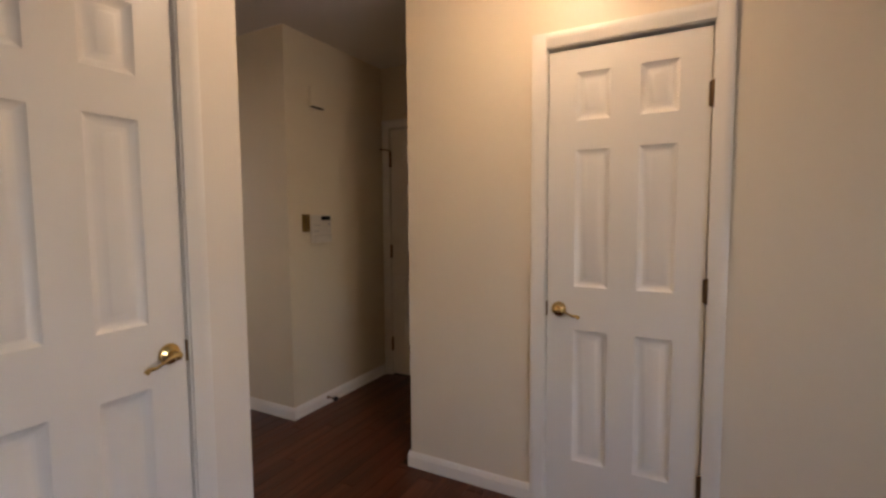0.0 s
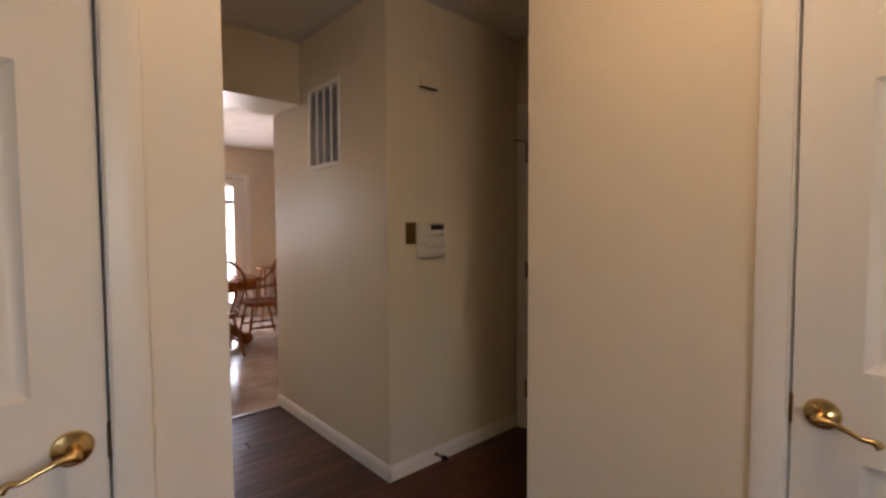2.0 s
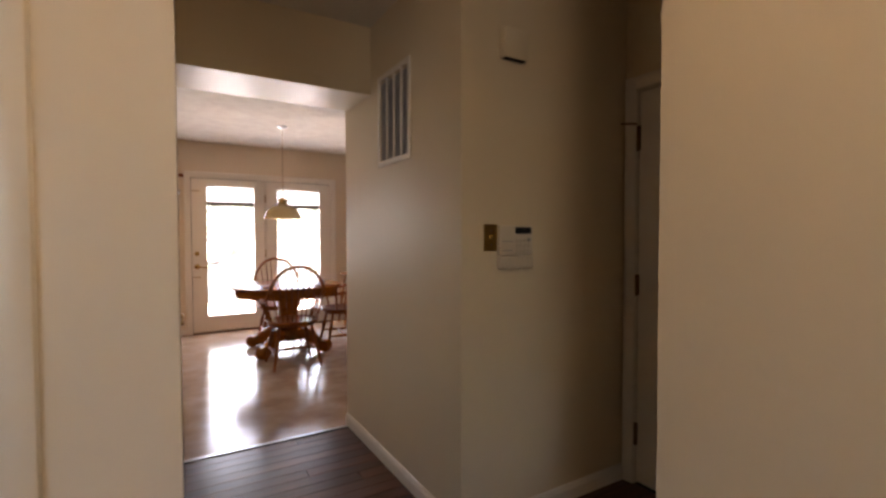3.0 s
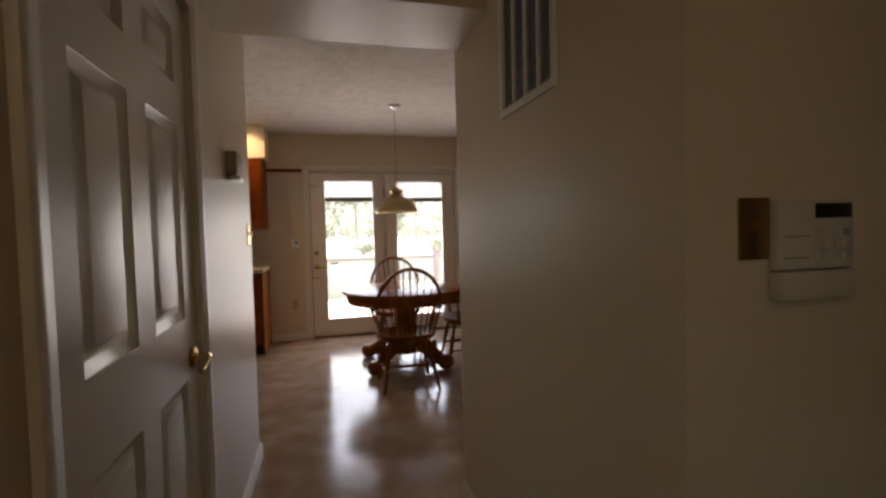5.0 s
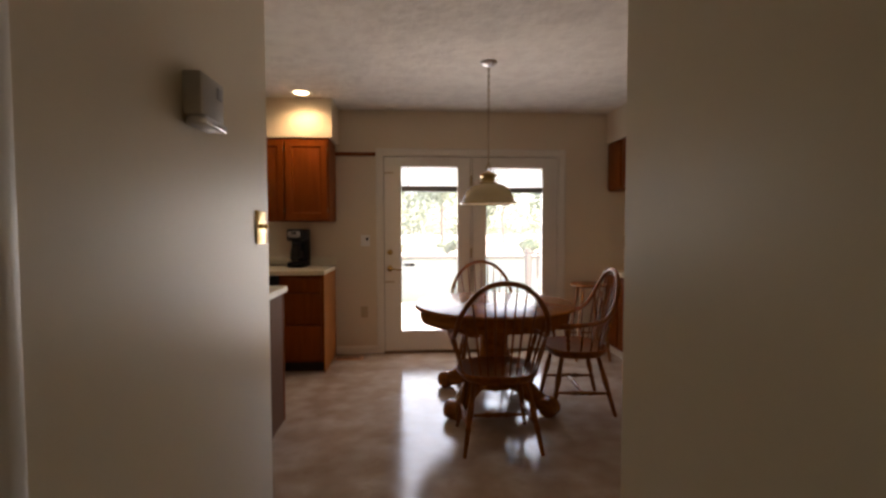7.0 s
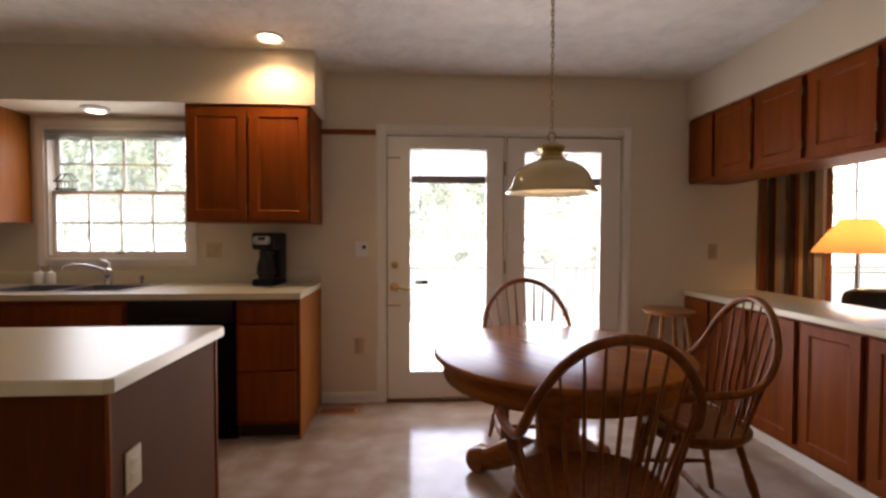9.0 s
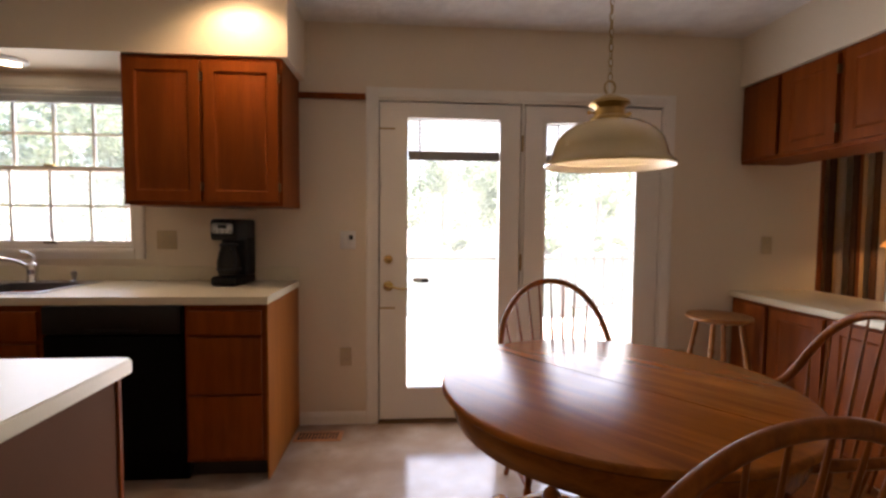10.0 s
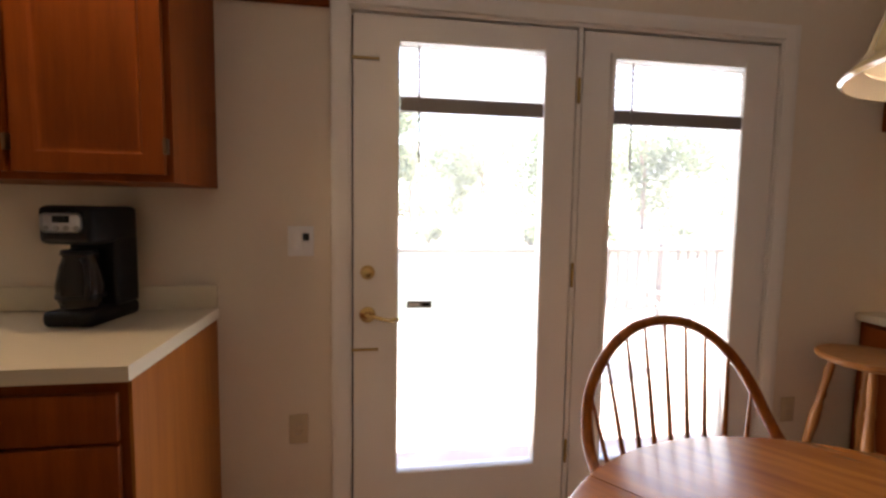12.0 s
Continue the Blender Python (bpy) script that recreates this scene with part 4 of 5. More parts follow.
for ring in (rim, hole):
    for (i, j), (p, q) in zip(ring, ring[1:] + ring[:1]):
        b.faces.new((gv[i, j, 0], gv[p, q, 0], gv[p, q, 1], gv[i, j, 1]))
bmesh.ops.recalc_face_normals(b, faces=b.faces[:])
part("slab", b, LAMIN, wt, smooth=False)
part("backsplash", bbox(-1.93, 1.004, KY - 0.02, KY - 0.003, 0.9255, 1.012, 0.004), LAMIN, wt)
sk = thing("kitchen_sink", pose(0, 0, 0.011), "stainless steel double bowl sink set in the worktop", "sink")
b = bme()
xm = (SX0 + SX1) / 2
for xa, xb in ((SX0 + 0.012, xm - 0.012), (xm + 0.012, SX1 - 0.012)):
    ya, yb = SY0 + 0.015, SY1 - 0.06
    top = [b.verts.new(p) for p in ((xa, ya, 0.916), (xb, ya, 0.916), (xb, yb, 0.916), (xa, yb, 0.916))]
    bot = [b.verts.new(p) for p in ((xa + 0.02, ya + 0.02, 0.75), (xb - 0.02, ya + 0.02, 0.75), (xb - 0.02, yb - 0.02, 0.75), (xa + 0.02, yb - 0.02, 0.75))]
    for i in range(4):
        b.faces.new((top[i], top[(i + 1) % 4], bot[(i + 1) % 4], bot[i]))
    b.faces.new(bot)
part("bowl", b, STEELD, sk, smooth=False)
b = bme()
for a in ((SX0 - 0.02, SX0 + 0.012, SY0 - 0.01, SY1 + 0.02), (SX1 - 0.012, SX1 + 0.02, SY0 - 0.01, SY1 + 0.02), (xm - 0.012, xm + 0.012, SY0 + 0.015, SY1 - 0.06)):
    box(b, a[0], a[1], a[2], a[3], 0.915, 0.920)
for a in ((SX0 + 0.012, SX1 - 0.012, SY0 - 0.01, SY0 + 0.015), (SX0 + 0.012, SX1 - 0.012, SY1 - 0.06, SY1 + 0.02)):
    box(b, a[0], a[1], a[2], a[3], 0.915, 0.920)
part("rim", b, STEEL, sk, smooth=False)
fx, fy = -0.47, 7.905
fa = thing("faucet", pose(fx, fy, 0.931), "chrome single lever kitchen faucet with swung spout", "faucet")
part("base", lathe([(0.001, 0), (0.032, 0), (0.032, 0.006), (0.026, 0.014), (0.024, 0.05), (0.028, 0.07), (0.026, 0.10), (0.012, 0.115), (0.001, 0.118)], 20), CHROME, fa)
part("spout", tube(smooth_path([(0, 0, 0.07), (-0.05, -0.03, 0.115), (-0.12, -0.07, 0.140), (-0.19, -0.11, 0.145), (-0.215, -0.125, 0.135), (-0.22, -0.128, 0.115)]), 0.011, 10), CHROME, fa)
part("lever", tube(smooth_path([(0, 0, 0.11), (0.0, 0.01, 0.145), (-0.03, 0.012, 0.165), (-0.07, 0.01, 0.175)]), 0.006, 8), CHROME, fa)
sp = thing("side_sprayer", pose(-0.245, 7.905, 0.931), "short chrome and black side sprayer by the sink", "sprayer")
part("collar", lathe([(0.001, 0), (0.022, 0), (0.022, 0.005), (0.014, 0.012), (0.001, 0.013)], 16), CHROME, sp)
part("head", lathe([(0.010, 0.010), (0.012, 0.03), (0.016, 0.045), (0.015, 0.06), (0.001, 0.065)], 16), GREYP, sp)
for x in (-1.0, -0.92):
    sd = thing("soap_dispenser", pose(x, 7.975, 0.9255), "small pale soap dispenser behind the sink", "soap dispenser", "dispensers by the sink")
    part("bottle", lathe([(0.001, 0.0), (0.030, 0.0), (0.033, 0.006), (0.033, 0.075), (0.026, 0.088), (0.012, 0.094), (0.001, 0.095)], 20), WHITEP, sd)
    part("collar", lathe([(0.001, 0.094), (0.014, 0.094), (0.014, 0.106), (0.001, 0.107)], 16), STEEL, sd)
    part("pump", tube(smooth_path([(0, 0, 0.105), (0, 0, 0.130), (0.008, -0.006, 0.138), (0.030, -0.022, 0.134)]), 0.005, 8), STEEL, sd, "steel pump spout")

# sink wall: hanging units
UY = 7.645
cabinet(pose(0.196, UY, 1.37), 0.816, KY - UY - 0.003, 0.778, [(0.018, 0.398, 0.02, 0.752, False), (0.418, 0.798, 0.02, 0.752, False)], "hanging oak cabinet with two raised panel doors", "sink wall hanging cabinets", hinges=True)
# left unit's body takes the lighter oak to stand for light on its side
cabinet(pose(-1.81, UY, 1.37), 0.735, KY - UY - 0.003, 0.778, [(0.018, 0.36, 0.02, 0.752, False), (0.373, 0.717, 0.02, 0.752, False)], "hanging oak cabinet with two raised panel doors", "sink wall hanging cabinets", side_mat=OAKL)
pk = thing("puck_light", pose(-0.47, 7.80, 2.150), "round white lamp under the soffit above the sink", "ceiling lamp")
part("housing", lathe([(0.001, -0.001), (0.085, -0.001), (0.085, -0.012), (0.07, -0.022), (0.055, -0.024)], 28, False), WHITEP, pk)
part("lens", lathe([(0.056, -0.023), (0.03, -0.028), (0.001, -0.030)], 24, False), BULB, pk)
rc = thing("recessed_light", pose(0.81, 7.44, CE), "lit recessed ceiling light with white trim ring", "ceiling lamp")
part("trim_ring", lathe([(0.068, 0.0), (0.095, -0.001), (0.098, -0.006), (0.088, -0.012), (0.068, -0.008)], 32, False), WHITEP, rc)
part("bulb", lathe([(0.066, -0.006), (0.045, -0.012), (0.001, -0.016)], 24, False), BULB, rc)

# wooden rail beside the patio door
rl = thing("wall_rail", pose(1.006, KY, 2.045), "narrow oak shelf rail fixed to the wall", "wall rail")
part("board", bbox(0.0, 0.41, -0.022, -0.001, 0.0, 0.036, 0.003), OAK, rl)

plate("wall_plate", pose(0.215, KY, 1.172), 0.118, 0.115, IVORY, "ivory double outlet plate above the worktop", "outlet", [(-0.025, 0)], [(0.025, 0.02), (0.025, -0.02)])
ak = plate("wall_plate", pose(1.305, KY, 1.178), 0.096, 0.115, WHITEP, "white wall plate with a switch and small dark indicator", "wall switch")
part("rocker", bbox(-0.034, -0.012, -0.010, -0.005, -0.03, 0.03, 0.002), WHITEP, ak)
part("indicator", bbox(0.008, 0.032, -0.010, -0.005, 0.002, 0.03, 0.002), BLACKP, ak, "dark indicator window")
part("rocker", bbox(0.008, 0.032, -0.010, -0.005, -0.03, -0.002, 0.002), WHITEP, ak)
plate("wall_outlet", pose(1.29, KY, 0.435), 0.072, 0.118, IVORY, "ivory duplex outlet low on the wall", "outlet", (), [(0, 0.02), (0, -0.02)])
plate("wall_outlet", pose(4.085, KY, 1.158), 0.072, 0.118, IVORY, "ivory outlet plate above the peninsula", "outlet", (), [(0, 0.02), (0, -0.02)])
plate("wall_outlet", pose(3.50, KY, 0.40), 0.072, 0.118, IVORY, "ivory duplex outlet low on the wall", "outlet", (), [(0, 0.02), (0, -0.02)])

# coffee maker
cm = thing("coffee_maker", pose(0.668, 7.868, 0.9255, 0, 0, -8), "black drip coffee maker with glass carafe on the worktop", "coffee maker")
part("base", bbox(-0.078, 0.078, -0.12, 0.115, 0.0, 0.05, 0.016, 3), BLACKP, cm)
part("column", bbox(-0.078, 0.078, 0.0, 0.115, 0.045, 0.30, 0.014, 3), BLACKP, cm)
part("head", bbox(-0.080, 0.080, -0.115, 0.117, 0.255, 0.375, 0.020, 3), BLACKP, cm)
part("control_panel", bbox(-0.06, 0.06, -0.121, -0.11, 0.292, 0.352, 0.016, 3), STEEL, cm, "silver control panel")
part("display", bbox(-0.025, 0.025, -0.124, -0.118, 0.322, 0.343, 0.002), BLACKP, cm)
for x in (-0.045, -0.015, 0.015, 0.045):
    part("button", moved(lathe([(0.001, 0.0), (0.008, 0.0), (0.008, 0.003), (0.001, 0.004)], 12), pose(x, -0.120, 0.306, 90)), GREYP, cm)
ca = part("carafe", moved(lathe([(0.001, 0.0), (0.054, 0.0), (0.063, 0.03), (0.065, 0.07), (0.052, 0.13), (0.043, 0.155), (0.046, 0.165)], 28, False), pose(0, -0.055, 0.058)), DARKGLASS, cm, "glass coffee carafe")
part("carafe_handle", tube(smooth_path([(0.04, -0.095, 0.21), (0.07, -0.125, 0.20), (0.078, -0.13, 0.14), (0.055, -0.11, 0.09)]), 0.008, 8), BLACKP, ca)
part("lid", moved(lathe([(0.001, 0.018), (0.046, 0.014), (0.05, 0.0), (0.001, 0.0)], 24), pose(0, -0.055, 0.222)), BLACKP, ca)
part("band", moved(lathe([(0.0635, 0.0), (0.0665, 0.0), (0.0665, 0.012), (0.0635, 0.012)], 28, False), pose(0, -0.055, 0.085)), BLACKP, ca)
# floor register
fv = thing("floor_register", pose(1.012, 7.79, 0.0), "brown slotted metal floor register by the wall", "floor vent")
part("frame", bbox(0.0, 0.28, 0.0, 0.125, 0.0, 0.006, 0.002), VENTB, fv)
for i in range(12):
    for k in range(2):
        part("slot", bbox(0.022 + i * 0.02, 0.034 + i * 0.02, 0.018 + k * 0.047, 0.058 + k * 0.047, 0.0045, 0.0066), DARKGAP, fv, smooth=False)

# ---------------- island ----------------
IX, IY0, IY1 = 0.915, 5.71, 6.365
il = thing("island", pose(0, 0, 0), "kitchen island, oak front and end panel darkened for dim sides", "island")
part("body", bbox(-1.3, IX - 0.012, IY0 + 0.02, IY1 - 0.02, 0.10, 0.872), OAK, il, smooth=False)
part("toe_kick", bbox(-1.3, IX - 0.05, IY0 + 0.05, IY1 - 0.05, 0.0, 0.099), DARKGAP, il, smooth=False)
part("end_panel", bbox(IX - 0.0115, IX, IY0 + 0.012, IY1 - 0.012, 0.0, 0.872), PINKP, il, "painted end panel, colour darkened for its dim side", smooth=False)
part("corner_strip", bbox(IX - 0.006, IX + 0.006, IY1 - 0.0115, IY1 + 0.004, 0.0, 0.872, 0.002), OAK, il)
part("back_panel", bbox(-1.3, IX - 0.0125, IY0 + 0.008, IY0 + 0.0195, 0.0, 0.872), OAKDIM, il, "plain oak panel, colour darkened for its unlit side", smooth=False)
part("corner_strip", bbox(IX - 0.006, IX + 0.006, IY0 + 0.001, IY0 + 0.0115, 0.0, 0.872, 0.002), OAK, il)
it = thing("island_worktop", pose(0, 0, 0), "cream laminate island worktop with eased corners", "worktop")
b = bme()
out = [(-1.33, IY0 - 0.03), (IX + 0.012, IY0 - 0.03), (IX + 0.03, IY0 - 0.012), (IX + 0.03, IY1 + 0.012), (IX + 0.012, IY1 + 0.03), (-1.33, IY1 + 0.03)]
lo, hi = [b.verts.new((x, y, 0.874)) for x, y in out], [b.verts.new((x, y, 0.914)) for x, y in out]
b.faces.new(lo[::-1]), b.faces.new(hi)
for i in range(len(out)):
    b.faces.new((lo[i], lo[(i + 1) % len(out)], hi[(i + 1) % len(out)], hi[i]))
bmesh.ops.bevel(b, geom=[e for e in b.edges if abs(e.verts[0].co.z - e.verts[1].co.z) < 1e-5], offset=0.004, segments=2, affect="EDGES")
part("slab", b, LAMIN, it, smooth=False)
plate("wall_outlet", pose(IX, 5.815, 0.62, 0, 0, 90), 0.072, 0.118, IVORY, "ivory outlet on the island end panel", "outlet", (), [(0, 0.02), (0, -0.02)])

# ---------------- peninsula ----------------
PX = 3.865
ys = [8.028, 7.70, 7.31, 6.92, 6.53, 6.14, 5.75]
for i, (ya, yb) in enumerate(zip(ys, ys[1:])):
    w = ya - yb
    cabinet(pose(PX, ya, 0, 0, 0, -90), w, 0.50, 0.815, [(0.022, w - 0.022, 0.10, 0.80, i == 0)], "oak peninsula base cabinet with raised panel door", "peninsula base cabinets", toe=0.07)
b = bme(); box(b, PX + 0.002, PX + 0.012, 5.75, 8.026, 0.0, 0.066)
structure("trim", b, WHITE, "white toe strip along the peninsula", "trim")
b = bbox(PX - 0.035, PX + 0.56, 5.73, KY - 0.003, 0.818, 0.856, 0.005)
pw = part("worktop", b, LAMIN, None); tagged(pw, "cream laminate peninsula worktop", "worktop")
HX = 3.88
hs = [8.026, 7.70, 7.315, 6.92, 6.50, 6.08, 5.66]
for i, (ya, yb) in enumerate(zip(hs, hs[1:])):
    w = ya - yb
    cabinet(pose(HX, ya, 1.692, 0, 0, -90), w, 0.33, 0.498, [(0.022, w - 0.022, 0.022, 0.478, i < 1)], "short hanging oak cabinet above the peninsula", "peninsula hanging cabinets", hinges=i > 0)

# ---------------- windsor armchairs ----------------
LEG = [(0.011, 0.0), (0.0125, 0.05), (0.0155, 0.25), (0.013, 0.30), (0.019, 0.36), (0.013, 0.41), (0.016, 0.46), (0.021, 0.60), (0.017, 0.70), (0.013, 0.73), (0.018, 0.77), (0.013, 0.80), (0.016, 0.9), (0.013, 1.0)]
STRETCH = [(0.008, 0.0), (0.010, 0.15), (0.012, 0.28), (0.018, 0.36), (0.011, 0.42), (0.017, 0.5), (0.011, 0.58), (0.018, 0.64), (0.012, 0.72), (0.010, 0.85), (0.008, 1.0)]
SPINDLE = [(0.0045, 0.0), (0.0065, 0.3), (0.0075, 0.45), (0.0065, 0.6), (0.004, 1.0)]
POST = [(0.009, 0.0), (0.013, 0.2), (0.010, 0.38), (0.016, 0.46), (0.010, 0.54), (0.015, 0.72), (0.009, 1.0)]


def saddle_seat(w, d, z, t):
    """A shield-shaped seat, dished on top with a bevelled underside."""
    bm = bmesh.new()
    n = 40
    rings = []
    for f, dz in ((0.02, 0.0), (0.55, 0.002), (0.85, 0.010), (0.97, 0.013), (1.0, 0.006), (0.99, -0.008), (0.86, -t), (0.02, -t)):
        ring = []
        for i in range(n):
            a = 2 * math.pi * i / n
            x, y = math.cos(a), math.sin(a)
            px = w / 2 * math.copysign(abs(x) ** 0.75, x) * (1.0 + 0.05 * y)
            py = d / 2 * math.copysign(abs(y) ** 0.8, y)
            ring.append(bm.verts.new((f * px, f * py, z + dz)))
        rings.append(ring)
    for a, b2 in zip(rings, rings[1:]):
        for i in range(n):
            bm.faces.new((a[i], a[(i + 1) % n], b2[(i + 1) % n], b2[i]))
    bm.faces.new(rings[0]), bm.faces.new(rings[-1])
    bmesh.ops.recalc_face_normals(bm, faces=bm.faces[:])
    return bm


# one bent rod: arm tip, arm, bow and back down to the other arm
SIDE = [(0.272, 0.185, 0.628), (0.287, 0.135, 0.636), (0.294, 0.040, 0.644), (0.292, -0.060, 0.654), (0.284, -0.135, 0.680), (0.274, -0.185, 0.735), (0.250, -0.222, 0.815), (0.192, -0.250, 0.905), (0.106, -0.270, 0.972)]
SIDE = [(0.965 * x, y, z) for x, y, z in SIDE]
HOOP = smooth_path(SIDE + [(0, -0.278, 0.995)] + [(-x, y, z) for x, y, z in SIDE[::-1]], 5)


def windsor(m, label):
    t = thing("windsor_chair", m, label, "chair", "chairs round the table")
    part("seat", saddle_seat(0.50, 0.44, 0.440, 0.042), CHAIRW, t)
    feet = {}
    for sx in (-1, 1):
        for sy in (-1, 1):
            foot, top = (sx * 0.225, sy * 0.20 - (0.03 if sy < 0 else 0), 0.0), (sx * 0.155, sy * 0.125, 0.405)
            feet[sx, sy] = (Vector(foot), Vector(top))
            part("leg", turned(foot, top, LEG), CHAIRW, t)
    mids = []
    for sx in (-1, 1):
        a, c = [f.lerp(p, 0.38) for f, p in (feet[sx, -1], feet[sx, 1])]
        part("stretcher", turned(a, c, STRETCH), CHAIRW, t)
        mids.append((a + c) / 2)
    part("stretcher", turned(mids[0], mids[1], STRETCH), CHAIRW, t)
    n = len(HOOP) - 1
    part("bow", tube(HOOP, [0.0155 + 0.007 * max(0.0, 1 - min(i, n - i) / 9) - (0.010 if i in (0, n) else 0) for i in range(n + 1)], 10), CHAIRW, t, "bent bow that runs on into both arms")
    back = [p for p in HOOP if p.z > 0.72]
    for i in range(9):
        f = (i - 4) / 4
        base = (0.165 * f, -0.178 + 0.03 * f * f, 0.445)
        q = min(back, key=lambda p: abs(p.x - 0.240 * f) + 0.02 * abs(p.z - 0.9))
        part("spindle", turned(base, q - Vector((0, 0, 0.004)), SPINDLE, 8), CHAIRW, t)
    for sx in (-1, 1):
        for by, ty, tz in ((-0.105, -0.135, 0.676), (-0.055, -0.065, 0.654), (0.010, 0.010, 0.646)):
            part("spindle", turned((sx * 0.218, by, 0.445), (sx * (0.283 if ty > -0.1 else 0.274), ty, tz), SPINDLE, 8), CHAIRW, t)
        part("arm_post", turned((sx * 0.215, 0.095, 0.445), (sx * 0.279, 0.118, 0.636), POST, 10), CHAIRW, t)
    return t


ch1 = windsor(pose(2.30, 5.98, 0, 0, 0, 0), "oak bow-back windsor armchair pushed to the round table")
copy_thing(ch1, pose(2.402, 7.135, 0, 0, 0, 177))
copy_thing(ch1, pose(2.97, 6.50, 0, 0, 0, 85))

# ---------------- round pedestal table ----------------
TX, TY, TR = 2.395, 6.625, 0.593
tb = thing("round_table", pose(TX, TY, 0, 0, 0, 38), "round oak pedestal dining table with scroll feet", "table")


def half_top(s):
    bm = bmesh.new()
    n = 40
    prof = [(1.0, 0.722), (1.0, 0.735), (0.994, 0.741), (0.985, 0.743)]
    low = [(0.93, 0.712), (0.985, 0.714)]
    rings = []
    for f, z in low + prof:
        rings.append([bm.verts.new((s * max(0.0022, f * TR * math.sin(math.pi * i / n)) , f * TR * math.cos(math.pi * i / n), z)) for i in range(n + 1)])
    for a, b2 in zip(rings, rings[1:]):
        for i in range(n):
            bm.faces.new((a[i], a[i + 1], b2[i + 1], b2[i]))
    bm.faces.new(rings[-1]), bm.faces.new(rings[0])
    side = [r[0] for r in rings] + [r[-1] for r in rings[::-1]]
    bm.faces.new(side)
    bmesh.ops.recalc_face_normals(bm, faces=bm.faces[:])
    return bm


part("tabletop_half", half_top(1), TABLEW, tb)
part("tabletop_half", half_top(-1), TABLEW, tb)
part("apron", lathe([(0.552, 0.712), (0.556, 0.700), (0.552, 0.640), (0.545, 0.622), (0.520, 0.622), (0.520, 0.712)], 64, False), TABLEW, tb)
part("underframe", bbox(-0.25, 0.25, -0.05, 0.05, 0.66, 0.711, 0.004), TABLEW, tb)
part("pedestal", lathe([(0.17, 0.66), (0.17, 0.62), (0.125, 0.60), (0.108, 0.57), (0.105, 0.30), (0.125, 0.27), (0.175, 0.24), (0.18, 0.20), (0.18, 0.13), (0.14, 0.11)], 8), TABLEW, tb)
for k in range(4):
    a = math.pi / 4 + k * math.pi / 2 + radians(-38)
    c, s = math.cos(a), math.sin(a)
    prof = smooth_path([(0.10, 0, 0.19), (0.22, 0, 0.185), (0.32, 0, 0.13), (0.40, 0, 0.085), (0.455, 0, 0.075)], 5)
    lg = part("leg", moved(tube(prof, [0.066 - 0.018 * i / (len(prof) - 1) for i in range(len(prof))], 12, flat=1.15), pose(0, 0, 0, 0, 0, math.degrees(a))), TABLEW, tb)
    part("scroll_foot", moved(turned((0.465, -0.055, 0.065), (0.465, 0.055, 0.065), [(0.02, 0.0), (0.056, 0.02), (0.065, 0.12), (0.065, 0.88), (0.056, 0.98), (0.02, 1.0)], 20), pose(0, 0, 0, 0, 0, math.degrees(a))), TABLEW, lg)

# ---------------- stool ----------------
so = thing("stool", pose(3.557, 7.73, 0, 0, 0, -3), "round light wood counter stool by the peninsula", "stool")
SZ = 0.75
part("seat", lathe([(0.001, SZ - 0.034), (0.15, SZ - 0.034), (0.176, SZ - 0.022), (0.181, SZ - 0.010), (0.174, SZ - 0.001), (0.15, SZ), (0.001, SZ - 0.010)], 40), STOOLW, so)
corners = []
for k in range(4):
    a = math.pi / 4 + k * math.pi / 2
    foot, top = Vector((0.235 * math.cos(a), 0.235 * math.sin(a), 0)), Vector((0.115 * math.cos(a), 0.115 * math.sin(a), SZ - 0.03))
    part("leg", turned(foot, top, LEG), STOOLW, so)
    corners.append((foot, top))
for k in range(4):
    f = 0.30 + 0.12 * (k % 2)
    part("rung", turned(corners[k][0].lerp(corners[k][1], f), corners[(k + 1) % 4][0].lerp(corners[(k + 1) % 4][1], f), [(0.007, 0), (0.011, 0.5), (0.007, 1)], 10), STOOLW, so)

# ---------------- pendant lamp ----------------
pl = thing("pendant_lamp", pose(2.35, 6.61, CE), "cream enamel pendant lamp with brass collar on a chain", "pendant lamp")
Z0 = 1.478 - CE
part("canopy", lathe([(0.062, 0.0), (0.062, -0.006), (0.050, -0.018), (0.02, -0.028), (0.008, -0.034), (0.001, -0.035)], 28, False), STEEL, pl)
part("shade", lathe([(0.199, 0.0), (0.203, 0.004), (0.201, 0.010), (0.190, 0.020), (0.179, 0.036), (0.172, 0.060), (0.164, 0.086), (0.141, 0.116), (0.106, 0.139), (0.066, 0.152), (0.058, 0.152)], 48, False), ENAMEL, pl).matrix_basis = pose(0, 0, Z0) @ Matrix.Diagonal((1.05, 1.05, 1, 1))
part("shade_lining", moved(lathe([(0.198, 0.001), (0.186, 0.018), (0.178, 0.023), (0.180, 0.028), (0.172, 0.036), (0.168, 0.060), (0.160, 0.084), (0.137, 0.113), (0.102, 0.135), (0.05, 0.147)], 48, False), pose(0, 0, Z0) @ Matrix.Diagonal((1.05, 1.05, 1, 1))), ENAMELIN, pl, "white enamel lining")
col = part("collar", moved(lathe([(0.070, 0.150), (0.066, 0.160), (0.050, 0.166), (0.046, 0.190), (0.054, 0.200), (0.066, 0.206), (0.064, 0.214), (0.048, 0.224), (0.026, 0.236), (0.010, 0.242), (0.001, 0.243)], 32, False), pose(0, 0, Z0)), BRASSD, pl, "brass collar and cap")
part("hook", moved(tube([(0.018 * math.cos(a), 0, 0.262 + 0.022 * math.sin(a)) for a in [i * math.pi / 8 for i in range(16)]], 0.0035, 8, True), pose(0, 0, Z0)), BRASSD, pl)
